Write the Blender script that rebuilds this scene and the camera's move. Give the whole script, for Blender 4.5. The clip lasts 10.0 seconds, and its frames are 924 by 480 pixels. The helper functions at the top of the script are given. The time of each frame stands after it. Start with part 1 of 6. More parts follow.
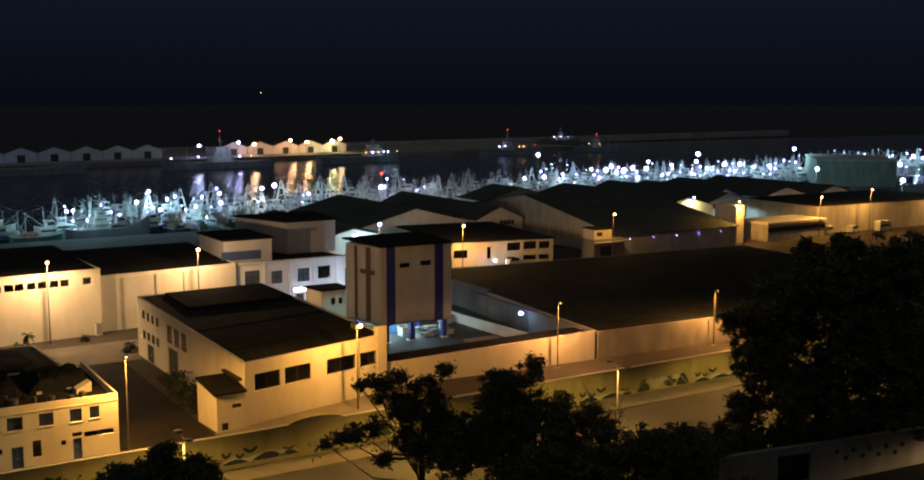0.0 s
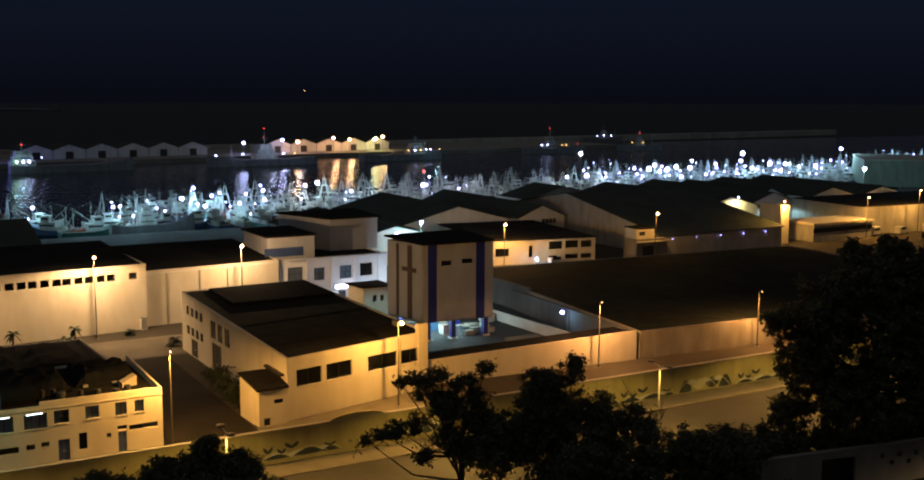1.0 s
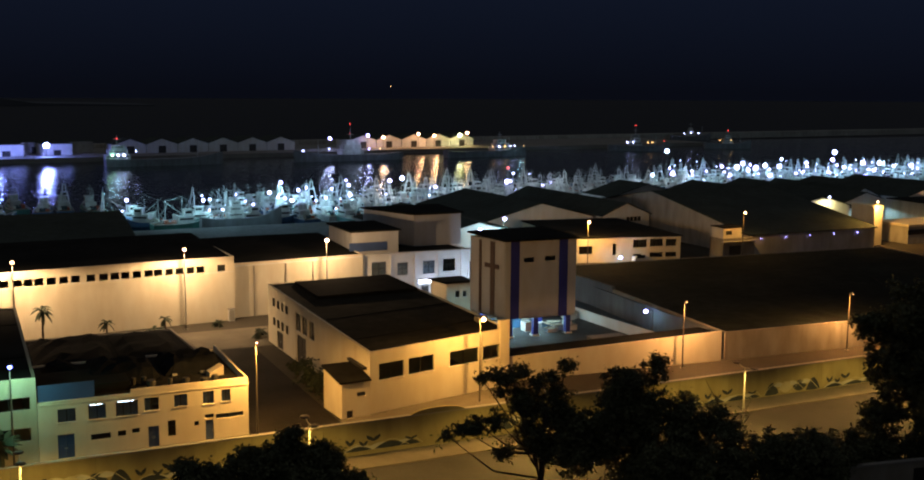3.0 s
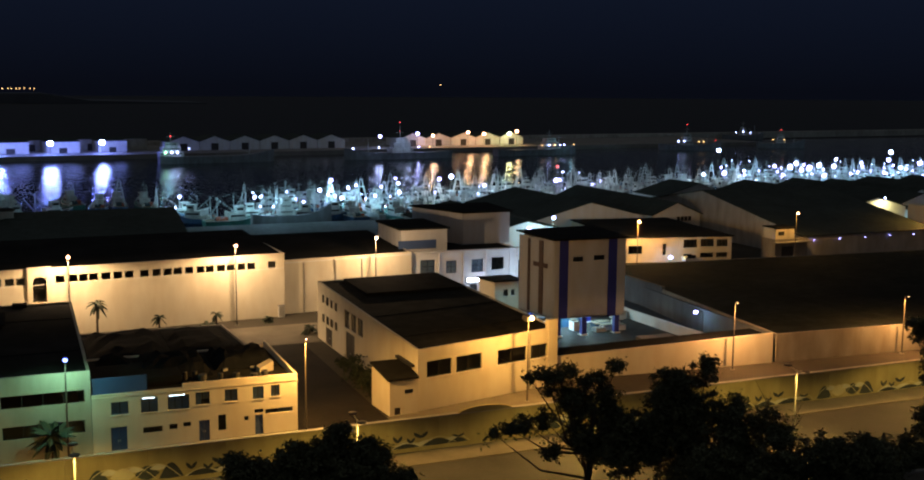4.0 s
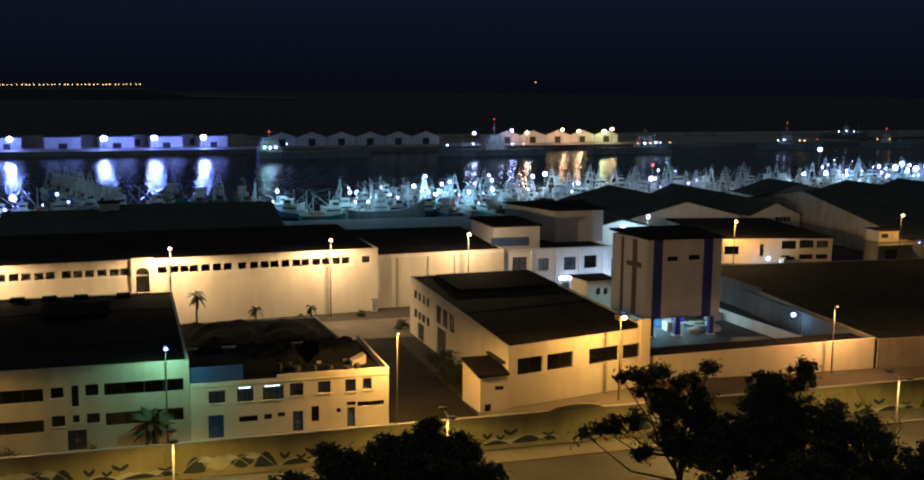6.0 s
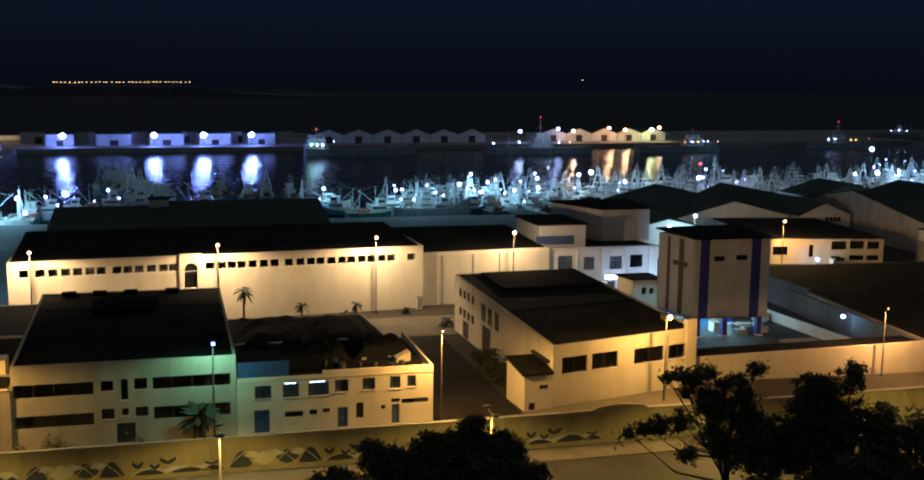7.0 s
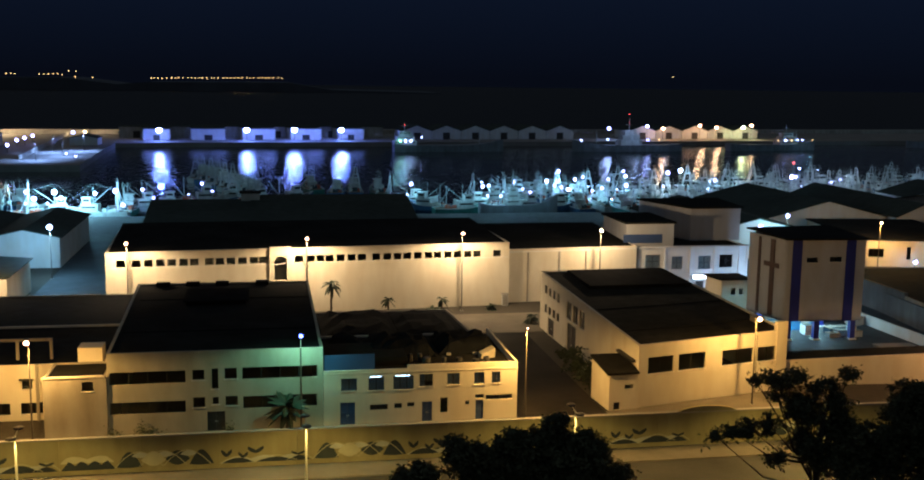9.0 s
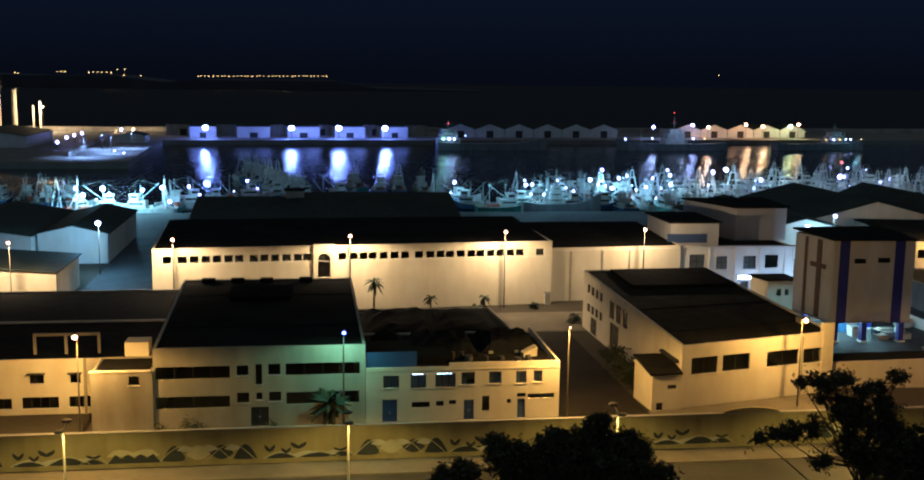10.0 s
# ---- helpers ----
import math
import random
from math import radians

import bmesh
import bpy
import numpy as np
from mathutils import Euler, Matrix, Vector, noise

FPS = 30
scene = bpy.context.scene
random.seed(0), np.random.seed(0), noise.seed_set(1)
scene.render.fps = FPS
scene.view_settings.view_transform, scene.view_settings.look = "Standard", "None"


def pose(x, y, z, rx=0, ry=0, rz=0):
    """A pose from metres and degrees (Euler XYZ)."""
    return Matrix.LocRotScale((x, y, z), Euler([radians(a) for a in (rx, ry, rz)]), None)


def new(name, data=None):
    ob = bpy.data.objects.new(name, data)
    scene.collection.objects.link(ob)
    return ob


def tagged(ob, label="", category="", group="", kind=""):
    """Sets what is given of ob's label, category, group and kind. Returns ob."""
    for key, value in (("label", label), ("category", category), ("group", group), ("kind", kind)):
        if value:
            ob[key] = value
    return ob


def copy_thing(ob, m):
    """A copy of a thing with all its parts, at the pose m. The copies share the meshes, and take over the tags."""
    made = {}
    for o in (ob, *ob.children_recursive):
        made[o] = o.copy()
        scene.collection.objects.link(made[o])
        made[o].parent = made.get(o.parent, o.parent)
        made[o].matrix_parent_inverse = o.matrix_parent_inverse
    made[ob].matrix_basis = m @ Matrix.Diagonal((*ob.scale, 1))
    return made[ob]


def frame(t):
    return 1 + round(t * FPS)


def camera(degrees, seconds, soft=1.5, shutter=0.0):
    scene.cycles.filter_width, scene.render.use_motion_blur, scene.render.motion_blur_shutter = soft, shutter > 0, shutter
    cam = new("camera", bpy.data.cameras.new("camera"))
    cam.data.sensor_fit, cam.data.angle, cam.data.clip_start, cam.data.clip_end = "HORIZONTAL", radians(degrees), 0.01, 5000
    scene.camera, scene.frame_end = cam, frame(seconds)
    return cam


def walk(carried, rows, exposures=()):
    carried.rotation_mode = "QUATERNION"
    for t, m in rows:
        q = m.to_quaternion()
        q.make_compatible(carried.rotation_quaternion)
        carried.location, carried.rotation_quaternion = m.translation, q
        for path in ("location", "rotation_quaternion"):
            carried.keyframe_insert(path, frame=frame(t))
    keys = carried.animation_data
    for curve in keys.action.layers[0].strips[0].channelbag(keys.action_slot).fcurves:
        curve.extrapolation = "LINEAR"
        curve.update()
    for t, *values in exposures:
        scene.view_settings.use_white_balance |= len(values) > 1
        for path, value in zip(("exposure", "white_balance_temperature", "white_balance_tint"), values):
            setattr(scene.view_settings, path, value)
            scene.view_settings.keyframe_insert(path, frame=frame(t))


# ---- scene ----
cam = camera(46.38, 10.0, soft=1.9)
PATH = [
    (0.0, pose(0, 0, 38.0, 82.405, -0.071, -31.725)),
    (0.5, pose(0, 0, 38.0, 82.366, -0.130, -30.615)),
    (1.0, pose(0, 0, 38.0, 82.303, -0.198, -29.475)),
    (1.5, pose(0, 0, 38.0, 82.245, -0.191, -28.507)),
    (2.0, pose(0, 0, 38.0, 82.201, -0.273, -27.351)),
    (2.5, pose(0, 0, 38.0, 82.146, -0.315, -26.221)),
    (4.0, pose(0, 0, 38.0, 81.994, -0.433, -22.375)),
    (4.5, pose(0, 0, 38.0, 81.937, -0.458, -21.099)),
    (5.0, pose(0, 0, 38.0, 81.882, -0.479, -19.834)),
    (5.5, pose(0, 0, 38.0, 81.839, -0.531, -18.628)),
    (7.0, pose(0, 0, 38.0, 81.662, -0.637, -14.952)),
    (7.5, pose(0, 0, 38.0, 81.595, -0.659, -13.849)),
    (8.0, pose(0, 0, 38.0, 81.551, -0.675, -12.741)),
    (8.5, pose(0, 0, 38.0, 81.484, -0.736, -11.623)),
    (9.0, pose(0, 0, 38.0, 81.423, -0.780, -10.302)),
    (9.5, pose(0, 0, 38.0, 81.354, -0.791, -9.136)),
    (10.0, pose(0, 0, 38.0, 81.301, -0.800, -8.000)),
]
walk(cam, PATH, exposures=((0.0, 0.44, 6650, 14), (5.0, 0.41, 5950, 10), (10.0, 0.36, 5350, 5)))

# ---- night sky ----
world = bpy.data.worlds.new("night")
scene.world = world
world.use_nodes = True
wn, wl = world.node_tree.nodes, world.node_tree.links
coord = wn.new("ShaderNodeTexCoord")
height = wn.new("ShaderNodeSeparateXYZ")
fade = wn.new("ShaderNodeValToRGB")
wl.new(coord.outputs["Generated"], height.inputs[0])
wl.new(height.outputs["Z"], fade.inputs[0])
fade.color_ramp.elements[0].position, fade.color_ramp.elements[0].color = 0.0, (0.0020, 0.0025, 0.0048, 1)
fade.color_ramp.elements[1].position, fade.color_ramp.elements[1].color = 0.09, (0.0037, 0.0056, 0.0122, 1)
fade.color_ramp.elements.new(0.3).color = (0.036, 0.038, 0.040, 1)
wl.new(fade.outputs[0], wn["Background"].inputs[0])
world.node_tree.nodes["Background"].inputs[1].default_value = 1.0

SODIUM = (1.0, 0.505, 0.105)
ROAD, FLEET = 1.0, 0.60
WARM = (1.0, 0.64, 0.31)
COOL = (0.50, 0.62, 1.0)
WHITE = (0.42, 0.84, 1.0)
DULL = (0.74, 0.90, 1.0)
FLEET_BLUE = (0.42, 0.78, 1.0)


def hooded_light(x, y, z, watts, colour):
    """A full-cutoff street lamp: all its light goes down."""
    data = bpy.data.lights.new("lamp_light", "SPOT")
    data.energy, data.color, data.shadow_soft_size = watts * 3.7, colour, 0.15
    data.spot_size, data.spot_blend = radians(174), 0.30
    ob = new("lamp_light", data)
    ob.location = (x, y, z)
    return ob


def glow_light(x, y, z, watts, colour, radius=0.15):
    data = bpy.data.lights.new("lamp_light", "POINT")
    data.energy, data.color, data.shadow_soft_size = watts * 3.2, colour, radius
    ob = new("lamp_light", data)
    ob.location = (x, y, z)
    return ob


# ---- materials ----
def material(name, colour, rough=0.8, metal=0.0, vary=0.25, scale=0.35, fine=6.0, bump=0.02, stains=0.0, per_object=0.0, gloss=0.5):
    m = bpy.data.materials.new(name)
    m.use_nodes = True
    n, l = m.node_tree.nodes, m.node_tree.links
    b = n["Principled BSDF"]
    b.inputs["Roughness"].default_value = rough
    b.inputs["Metallic"].default_value = metal
    b.inputs["Specular IOR Level"].default_value = gloss
    geo = n.new("ShaderNodeNewGeometry")
    big = n.new("ShaderNodeTexNoise")
    big.inputs["Scale"].default_value, big.inputs["Detail"].default_value = scale, 5
    small = n.new("ShaderNodeTexNoise")
    small.inputs["Scale"].default_value, small.inputs["Detail"].default_value = fine, 4
    l.new(geo.outputs["Position"], big.inputs["Vector"])
    l.new(geo.outputs["Position"], small.inputs["Vector"])
    mix = n.new("ShaderNodeMix")
    mix.data_type = "RGBA"
    dark = [c * (1 - vary) for c in colour]
    lite = [min(1, c * (1 + vary * 0.6)) for c in colour]
    mix.inputs[6].default_value, mix.inputs[7].default_value = (*dark, 1), (*lite, 1)
    add = n.new("ShaderNodeMath")
    add.operation = "MULTIPLY_ADD"
    add.inputs[1].default_value = 0.35
    l.new(small.outputs[0], add.inputs[0])
    sc = n.new("ShaderNodeMath")
    sc.operation = "MULTIPLY_ADD"
    sc.inputs[1].default_value, sc.inputs[2].default_value = 1.5, -0.42
    l.new(big.outputs[0], sc.inputs[0])
    l.new(sc.outputs[0], add.inputs[2])
    l.new(add.outputs[0], mix.inputs[0])
    out = mix.outputs[2]
    if stains:
        mp = n.new("ShaderNodeMapping")
        mp.inputs["Scale"].default_value = (0.55, 0.55, 0.16)
        streak = n.new("ShaderNodeTexNoise")
        streak.inputs["Scale"].default_value, streak.inputs["Detail"].default_value = 1.0, 6
        l.new(geo.outputs["Position"], mp.inputs[0])
        l.new(mp.outputs[0], streak.inputs["Vector"])
        ramp = n.new("ShaderNodeValToRGB")
        ramp.color_ramp.elements[0].position, ramp.color_ramp.elements[1].position = 0.28, 0.66
        g = 1 - stains
        ramp.color_ramp.elements[0].color = (g, g * 0.95, g * 0.88, 1)
        l.new(streak.outputs[0], ramp.inputs[0])
        mul = n.new("ShaderNodeMix")
        mul.data_type, mul.blend_type = "RGBA", "MULTIPLY"
        mul.inputs[0].default_value = 1
        l.new(out, mul.inputs[6])
        l.new(ramp.outputs[0], mul.inputs[7])
        out = mul.outputs[2]
    if per_object:
        info = n.new("ShaderNodeObjectInfo")
        hsv = n.new("ShaderNodeHueSaturation")
        mr = n.new("ShaderNodeMapRange")
        mr.inputs[3].default_value, mr.inputs[4].default_value = 1 - per_object, 1 + per_object
        l.new(info.outputs["Random"], mr.inputs[0])
        l.new(mr.outputs[0], hsv.inputs["Value"])
        l.new(out, hsv.inputs["Color"])
        out = hsv.outputs[0]
    l.new(out, b.inputs["Base Color"])
    if bump:
        bp = n.new("ShaderNodeBump")
        bp.inputs["Strength"].default_value, bp.inputs["Distance"].default_value = 0.6, bump
        l.new(small.outputs[0], bp.inputs["Height"])
        l.new(bp.outputs[0], b.inputs["Normal"])
    return m


def emitter(name, colour, strength, sampled=False):
    m = bpy.data.materials.new(name)
    m.use_nodes = True
    b = m.node_tree.nodes["Principled BSDF"]
    b.inputs["Base Color"].default_value = (0.6, 0.6, 0.6, 1)
    b.inputs["Emission Color"].default_value = (*colour, 1)
    b.inputs["Emission Strength"].default_value = strength
    m.cycles.emission_sampling = "AUTO" if sampled else "NONE"
    return m


PLASTER = material("cream_plaster", (0.72, 0.66, 0.52), 0.9, vary=0.14, scale=0.18, stains=0.10)
PLASTER_WHITE = material("white_plaster", (0.74, 0.74, 0.72), 0.9, vary=0.12, scale=0.2, stains=0.10)
TOWER_PAINT = material("pale_grey_paint", (0.52, 0.53, 0.56), 0.9, vary=0.1, scale=0.15, stains=0.14)
FACTORY_WALL = material("dull_factory_plaster", (0.50, 0.47, 0.36), 0.9, vary=0.18, scale=0.2, stains=0.22)
COLD_WALL = material("pale_green_panel", (0.27, 0.34, 0.27), 0.8, vary=0.15, scale=0.2, stains=0.3)
PLASTER_GREY = material("grey_render", (0.34, 0.31, 0.26), 0.95, vary=0.22, scale=0.3, stains=0.3)
SHED_WALL = material("shed_wall", (0.50, 0.48, 0.43), 0.9, vary=0.2, scale=0.15, stains=0.3)
BITUMEN = material("bitumen_roof", (0.019, 0.0185, 0.0165), 0.95, vary=0.75, scale=0.13, fine=1.0, stains=0.35, gloss=0.1)
GRAVEL = material("lot_gravel", (0.020, 0.024, 0.017), 0.95, vary=0.8, scale=0.09, fine=0.9, bump=0.15, stains=0.5, gloss=0.1)
SHEET_ROOF = material("sheet_roof", (0.052, 0.066, 0.054), 0.75, vary=0.4, scale=0.1, fine=1.5, stains=0.3, gloss=0.2)
ASPHALT = material("asphalt", (0.075, 0.068, 0.06), 0.9, vary=0.5, scale=0.12, fine=3.0, bump=0.03, gloss=0.15)
ALLEY = material("dark_alley_asphalt", (0.027, 0.023, 0.019), 0.9, vary=0.7, scale=0.15, fine=2.0, bump=0.03, gloss=0.15)
PAVING = material("dusty_paving", (0.19, 0.165, 0.125), 0.95, vary=0.4, scale=0.2, fine=2.0, gloss=0.2)
CONCRETE = material("concrete", (0.30, 0.28, 0.25), 0.9, vary=0.3, scale=0.12, fine=2.5)
SAND = material("dark_scrub_hill", (0.14, 0.15, 0.17), 0.95, vary=0.3, scale=0.01, fine=0.05, gloss=0.1)
GROUND = material("dusty_ground", (0.08, 0.07, 0.055), 0.95, vary=0.5, scale=0.06, fine=1.2, bump=0.06, gloss=0.1)
DARK_METAL = material("dark_metal", (0.035, 0.034, 0.033), 0.6, 0.4, vary=0.3)
# darkened so posts read as silhouettes despite their own bulbs
POST = material("dark_post", (0.10, 0.085, 0.07), 0.7, 0.2, vary=0.2)
# paler copy: the road posts' lit look is put into the colour
PALE_POST = material("pale_tone", (0.36, 0.34, 0.29), 0.6, vary=0.15)
DOOR_BLUE = material("blue_door_paint", (0.05, 0.09, 0.22), 0.55, vary=0.2, fine=3)
DOOR_DARK = material("dark_door", (0.05, 0.045, 0.04), 0.7, vary=0.3)
STRIP_BLUE = material("blue_stripe_paint", (0.025, 0.035, 0.30), 0.7, vary=0.2, stains=0.2)
STRIP_BROWN = material("brown_stripe_paint", (0.10, 0.06, 0.05), 0.8, vary=0.2)
FRAME = material("window_frame", (0.028, 0.028, 0.03), 0.6, vary=0.2)
HULL_WHITE = material("white_hull_paint", (0.70, 0.72, 0.70), 0.5, vary=0.25, scale=0.6, stains=0.35, per_object=0.2)
HULL_BLUE = material("blue_hull_paint", (0.06, 0.16, 0.32), 0.5, vary=0.3, scale=0.6, stains=0.3, per_object=0.3)
HULL_GREEN = material("green_hull_paint", (0.07, 0.26, 0.22), 0.5, vary=0.3, scale=0.6, stains=0.3, per_object=0.3)
SHIP_GREY = material("ship_grey_paint", (0.24, 0.25, 0.27), 0.6, vary=0.2, scale=0.1, stains=0.3)
DECK = material("deck_wood", (0.22, 0.17, 0.11), 0.85, vary=0.35, scale=0.8)
NET = material("fishing_net", (0.06, 0.10, 0.12), 0.95, vary=0.5, scale=1.2)
STEEL = material("rig_steel", (0.55, 0.57, 0.56), 0.55, 0.2, vary=0.25, scale=1.0, per_object=0.2)
BARK = material("bark", (0.09, 0.07, 0.05), 0.95, vary=0.4, scale=2)
LEAF = material("leaf", (0.115, 0.120, 0.055), 0.8, vary=0.5, scale=0.5, fine=4, bump=0)
DARK_LEAF = material("dark_leaf", (0.024, 0.036, 0.014), 0.7, vary=0.4, scale=1, bump=0)
MURAL_DARK = material("mural_dark_paint", (0.024, 0.031, 0.042), 0.85, vary=0.3, scale=0.8)
MURAL_GREEN = material("mural_green_paint", (0.035, 0.045, 0.048), 0.85, vary=0.3, scale=0.8)
CURTAIN = material("pale_grey_curtain", (0.38, 0.42, 0.46), 0.85, vary=0.2, scale=1.0)
BLUE_INFILL = material("blue_grey_infill", (0.30, 0.40, 0.62), 0.8, vary=0.15, scale=1.0)
MURAL_GREY = material("mural_grey_paint", (0.42, 0.42, 0.37), 0.85, vary=0.3, scale=0.8)
MURAL_PALE = material("mural_pale_paint", (0.42, 0.39, 0.26), 0.85, vary=0.2, scale=0.8)
WALL_OCHRE = material("ochre_wall", (0.31, 0.275, 0.14), 0.95, vary=0.22, scale=0.2, stains=0.25)
VAN_PAINT = material("van_paint", (0.62, 0.60, 0.55), 0.35, vary=0.1, bump=0)
# near-black for tarpaulins, and for roofs whose unlit look is in the colour
NEAR_BLACK = material("near_black_cover", (0.011, 0.012, 0.014), 0.95, vary=0.6, scale=0.5, fine=3.0, gloss=0.02)
# lightened in colour to make up for light missing on the breakwater
STONE = material("lightened_stone", (0.52, 0.50, 0.45), 0.95, vary=0.35, scale=0.06, fine=0.5, stains=0.3)
CRATE_RED = material("red_fish_crate", (0.42, 0.10, 0.05), 0.6, vary=0.25, per_object=0.3)
CRATE_PALE = material("pale_fish_crate", (0.62, 0.60, 0.52), 0.6, vary=0.25, per_object=0.3)
DARK_CONCRETE = material("dark_concrete", (0.13, 0.14, 0.14), 0.8, vary=0.45, scale=0.1, fine=1.2, stains=0.35)
FELT = material("weathered_roof_felt", (0.036, 0.033, 0.024), 0.95, vary=0.85, scale=0.07, fine=1.3, stains=0.45, gloss=0.08)
YARD = material("dark_grey_concrete", (0.055, 0.062, 0.066), 0.75, vary=0.6, scale=0.18, fine=1.5, stains=0.4)
RUBBER = material("rubber", (0.02, 0.02, 0.02), 0.9, vary=0.2)
SIGN_GLOW = emitter("sign_glow", (0.72, 0.78, 1.0), 9.0, True)
TUBE_GLOW = emitter("tube_glow", (0.75, 0.9, 1.0), 7.0, True)
# bulb tints deepened so blurred edges pass for a coloured halo
BULB_SODIUM = emitter("sodium_bulb", (1.0, 0.42, 0.22), 13.0)
BULB_COOL = emitter("cool_bulb", (0.36, 0.34, 1.0), 13.0)
BULB_WHITE = emitter("white_bulb", (0.46, 0.52, 1.0), 12.0)
BULB_BLUE = emitter("blue_white_bulb", (0.26, 0.33, 1.0), 60.0, True)
BULB_AZURE = emitter("azure_bulb", (0.13, 0.17, 1.0), 12.0)
BULB_YELLOW = emitter("yellow_bulb", (0.9, 1.0, 0.45), 40.0)
BULB_RED = emitter("red_bulb", (1.0, 0.05, 0.04), 2.0)
BULB_GREEN = emitter("green_bulb", (0.4, 1.0, 0.55), 12.0)
BULB_AMBER = emitter("amber_bulb", (1.0, 0.55, 0.18), 3.5)

GLASS = bpy.data.materials.new("window_glass")
GLASS.use_nodes = True
_b = GLASS.node_tree.nodes["Principled BSDF"]
_b.inputs["Base Color"].default_value = (0.62, 0.68, 0.72, 1)
_b.inputs["Roughness"].default_value = 0.03
_b.inputs["Transmission Weight"].default_value = 1.0

WATER = bpy.data.materials.new("harbour_water")
WATER.use_nodes = True
_n, _l = WATER.node_tree.nodes, WATER.node_tree.links
_b = _n["Principled BSDF"]
_b.inputs["Base Color"].default_value = (0.004, 0.008, 0.012, 1)
_b.inputs["Roughness"].default_value = 0.07
_b.inputs["IOR"].default_value = 1.33
_g = _n.new("ShaderNodeNewGeometry")
_w = _n.new("ShaderNodeTexNoise")
_w.inputs["Scale"].default_value, _w.inputs["Detail"].default_value = 1.0, 2
_mp = _n.new("ShaderNodeMapping")
_mp.inputs["Scale"].default_value = (0.95, 0.17, 1.0)
_bp = _n.new("ShaderNodeBump")
_bp.inputs["Strength"].default_value, _bp.inputs["Distance"].default_value = 1.0, 0.34
_l.new(_g.outputs["Position"], _mp.inputs[0])
_l.new(_mp.outputs[0], _w.inputs["Vector"])
_l.new(_w.outputs[0], _bp.inputs["Height"])
_l.new(_bp.outputs[0], _b.inputs["Normal"])

SEA = material("choppy_sea", (0.003, 0.0045, 0.010), 0.5, vary=0.3, scale=0.02, fine=0.2, bump=0)
SEA.node_tree.nodes["Principled BSDF"].inputs["Specular IOR Level"].default_value = 0.055


# ---- building helpers: all coordinates are those of the place ----
def thing(name, at, label, category, group="", kind=""):
    ob = new(name)
    ob.location = at
    ob.empty_display_size = 0.2
    return tagged(ob, label, category, group, kind)


def origin(ob):
    while ob.parent:
        ob = ob.parent
    return Vector(ob.location)


def part(name, bm, mat, parent=None, label="", smooth=False):
    me = bpy.data.meshes.new(name)
    bmesh.ops.recalc_face_normals(bm, faces=bm.faces)
    if parent is not None:
        bmesh.ops.translate(bm, verts=bm.verts, vec=-origin(parent))
    bm.to_mesh(me)
    bm.free()
    if smooth:
        for p in me.polygons:
            p.use_smooth = True
    me.materials.append(mat)
    ob = new(name, me)
    if parent is not None:
        ob.parent = parent
    if label:
        ob["label"] = label
    return ob


def box(bm, x0, y0, z0, x1, y1, z1):
    v = [bm.verts.new(p) for p in ((x0, y0, z0), (x1, y0, z0), (x1, y1, z0), (x0, y1, z0), (x0, y0, z1), (x1, y0, z1), (x1, y1, z1), (x0, y1, z1))]
    for f in ((0, 3, 2, 1), (4, 5, 6, 7), (0, 1, 5, 4), (1, 2, 6, 5), (2, 3, 7, 6), (3, 0, 4, 7)):
        bm.faces.new([v[i] for i in f])
    return bm


def boxes(*rows):
    bm = bmesh.new()
    for r in rows:
        box(bm, *r)
    return bm


def loft(bm, rings, cap=True):
    """Joins closed rings of equally many points."""
    vs = [[bm.verts.new(p) for p in r] for r in rings]
    k = len(vs[0])
    for a, b in zip(vs, vs[1:]):
        for i in range(k):
            bm.faces.new((a[i], a[(i + 1) % k], b[(i + 1) % k], b[i]))
    if cap:
        bm.faces.new(vs[0][::-1])
        bm.faces.new(vs[-1])
    return bm


def tube(bm, a, b, r0, r1=None, seg=8):
    a, b = Vector(a), Vector(b)
    r1 = r0 if r1 is None else r1
    q = (b - a).to_track_quat("Z", "Y")
    rings = []
    for c, r in ((a, r0), (b, r1)):
        rings.append([c + q @ Vector((r * math.cos(2 * math.pi * i / seg), r * math.sin(2 * math.pi * i / seg), 0)) for i in range(seg)])
    return loft(bm, rings)


def ball(bm, c, r, seg=10, squash=1.0):
    m = Matrix.Translation(c) @ Matrix.Diagonal((r, r, r * squash, 1))
    bmesh.ops.create_uvsphere(bm, u_segments=seg, v_segments=max(6, seg // 2), radius=1, matrix=m)
    return bm


def prism(bm, foot, z0, z1):
    """A prism on a footprint; z1 may be one height or one for each corner."""
    tops = z1 if isinstance(z1, (list, tuple)) else [z1] * len(foot)
    return loft(bm, [[(x, y, z0) for x, y in foot], [(x, y, z) for (x, y), z in zip(foot, tops)]])


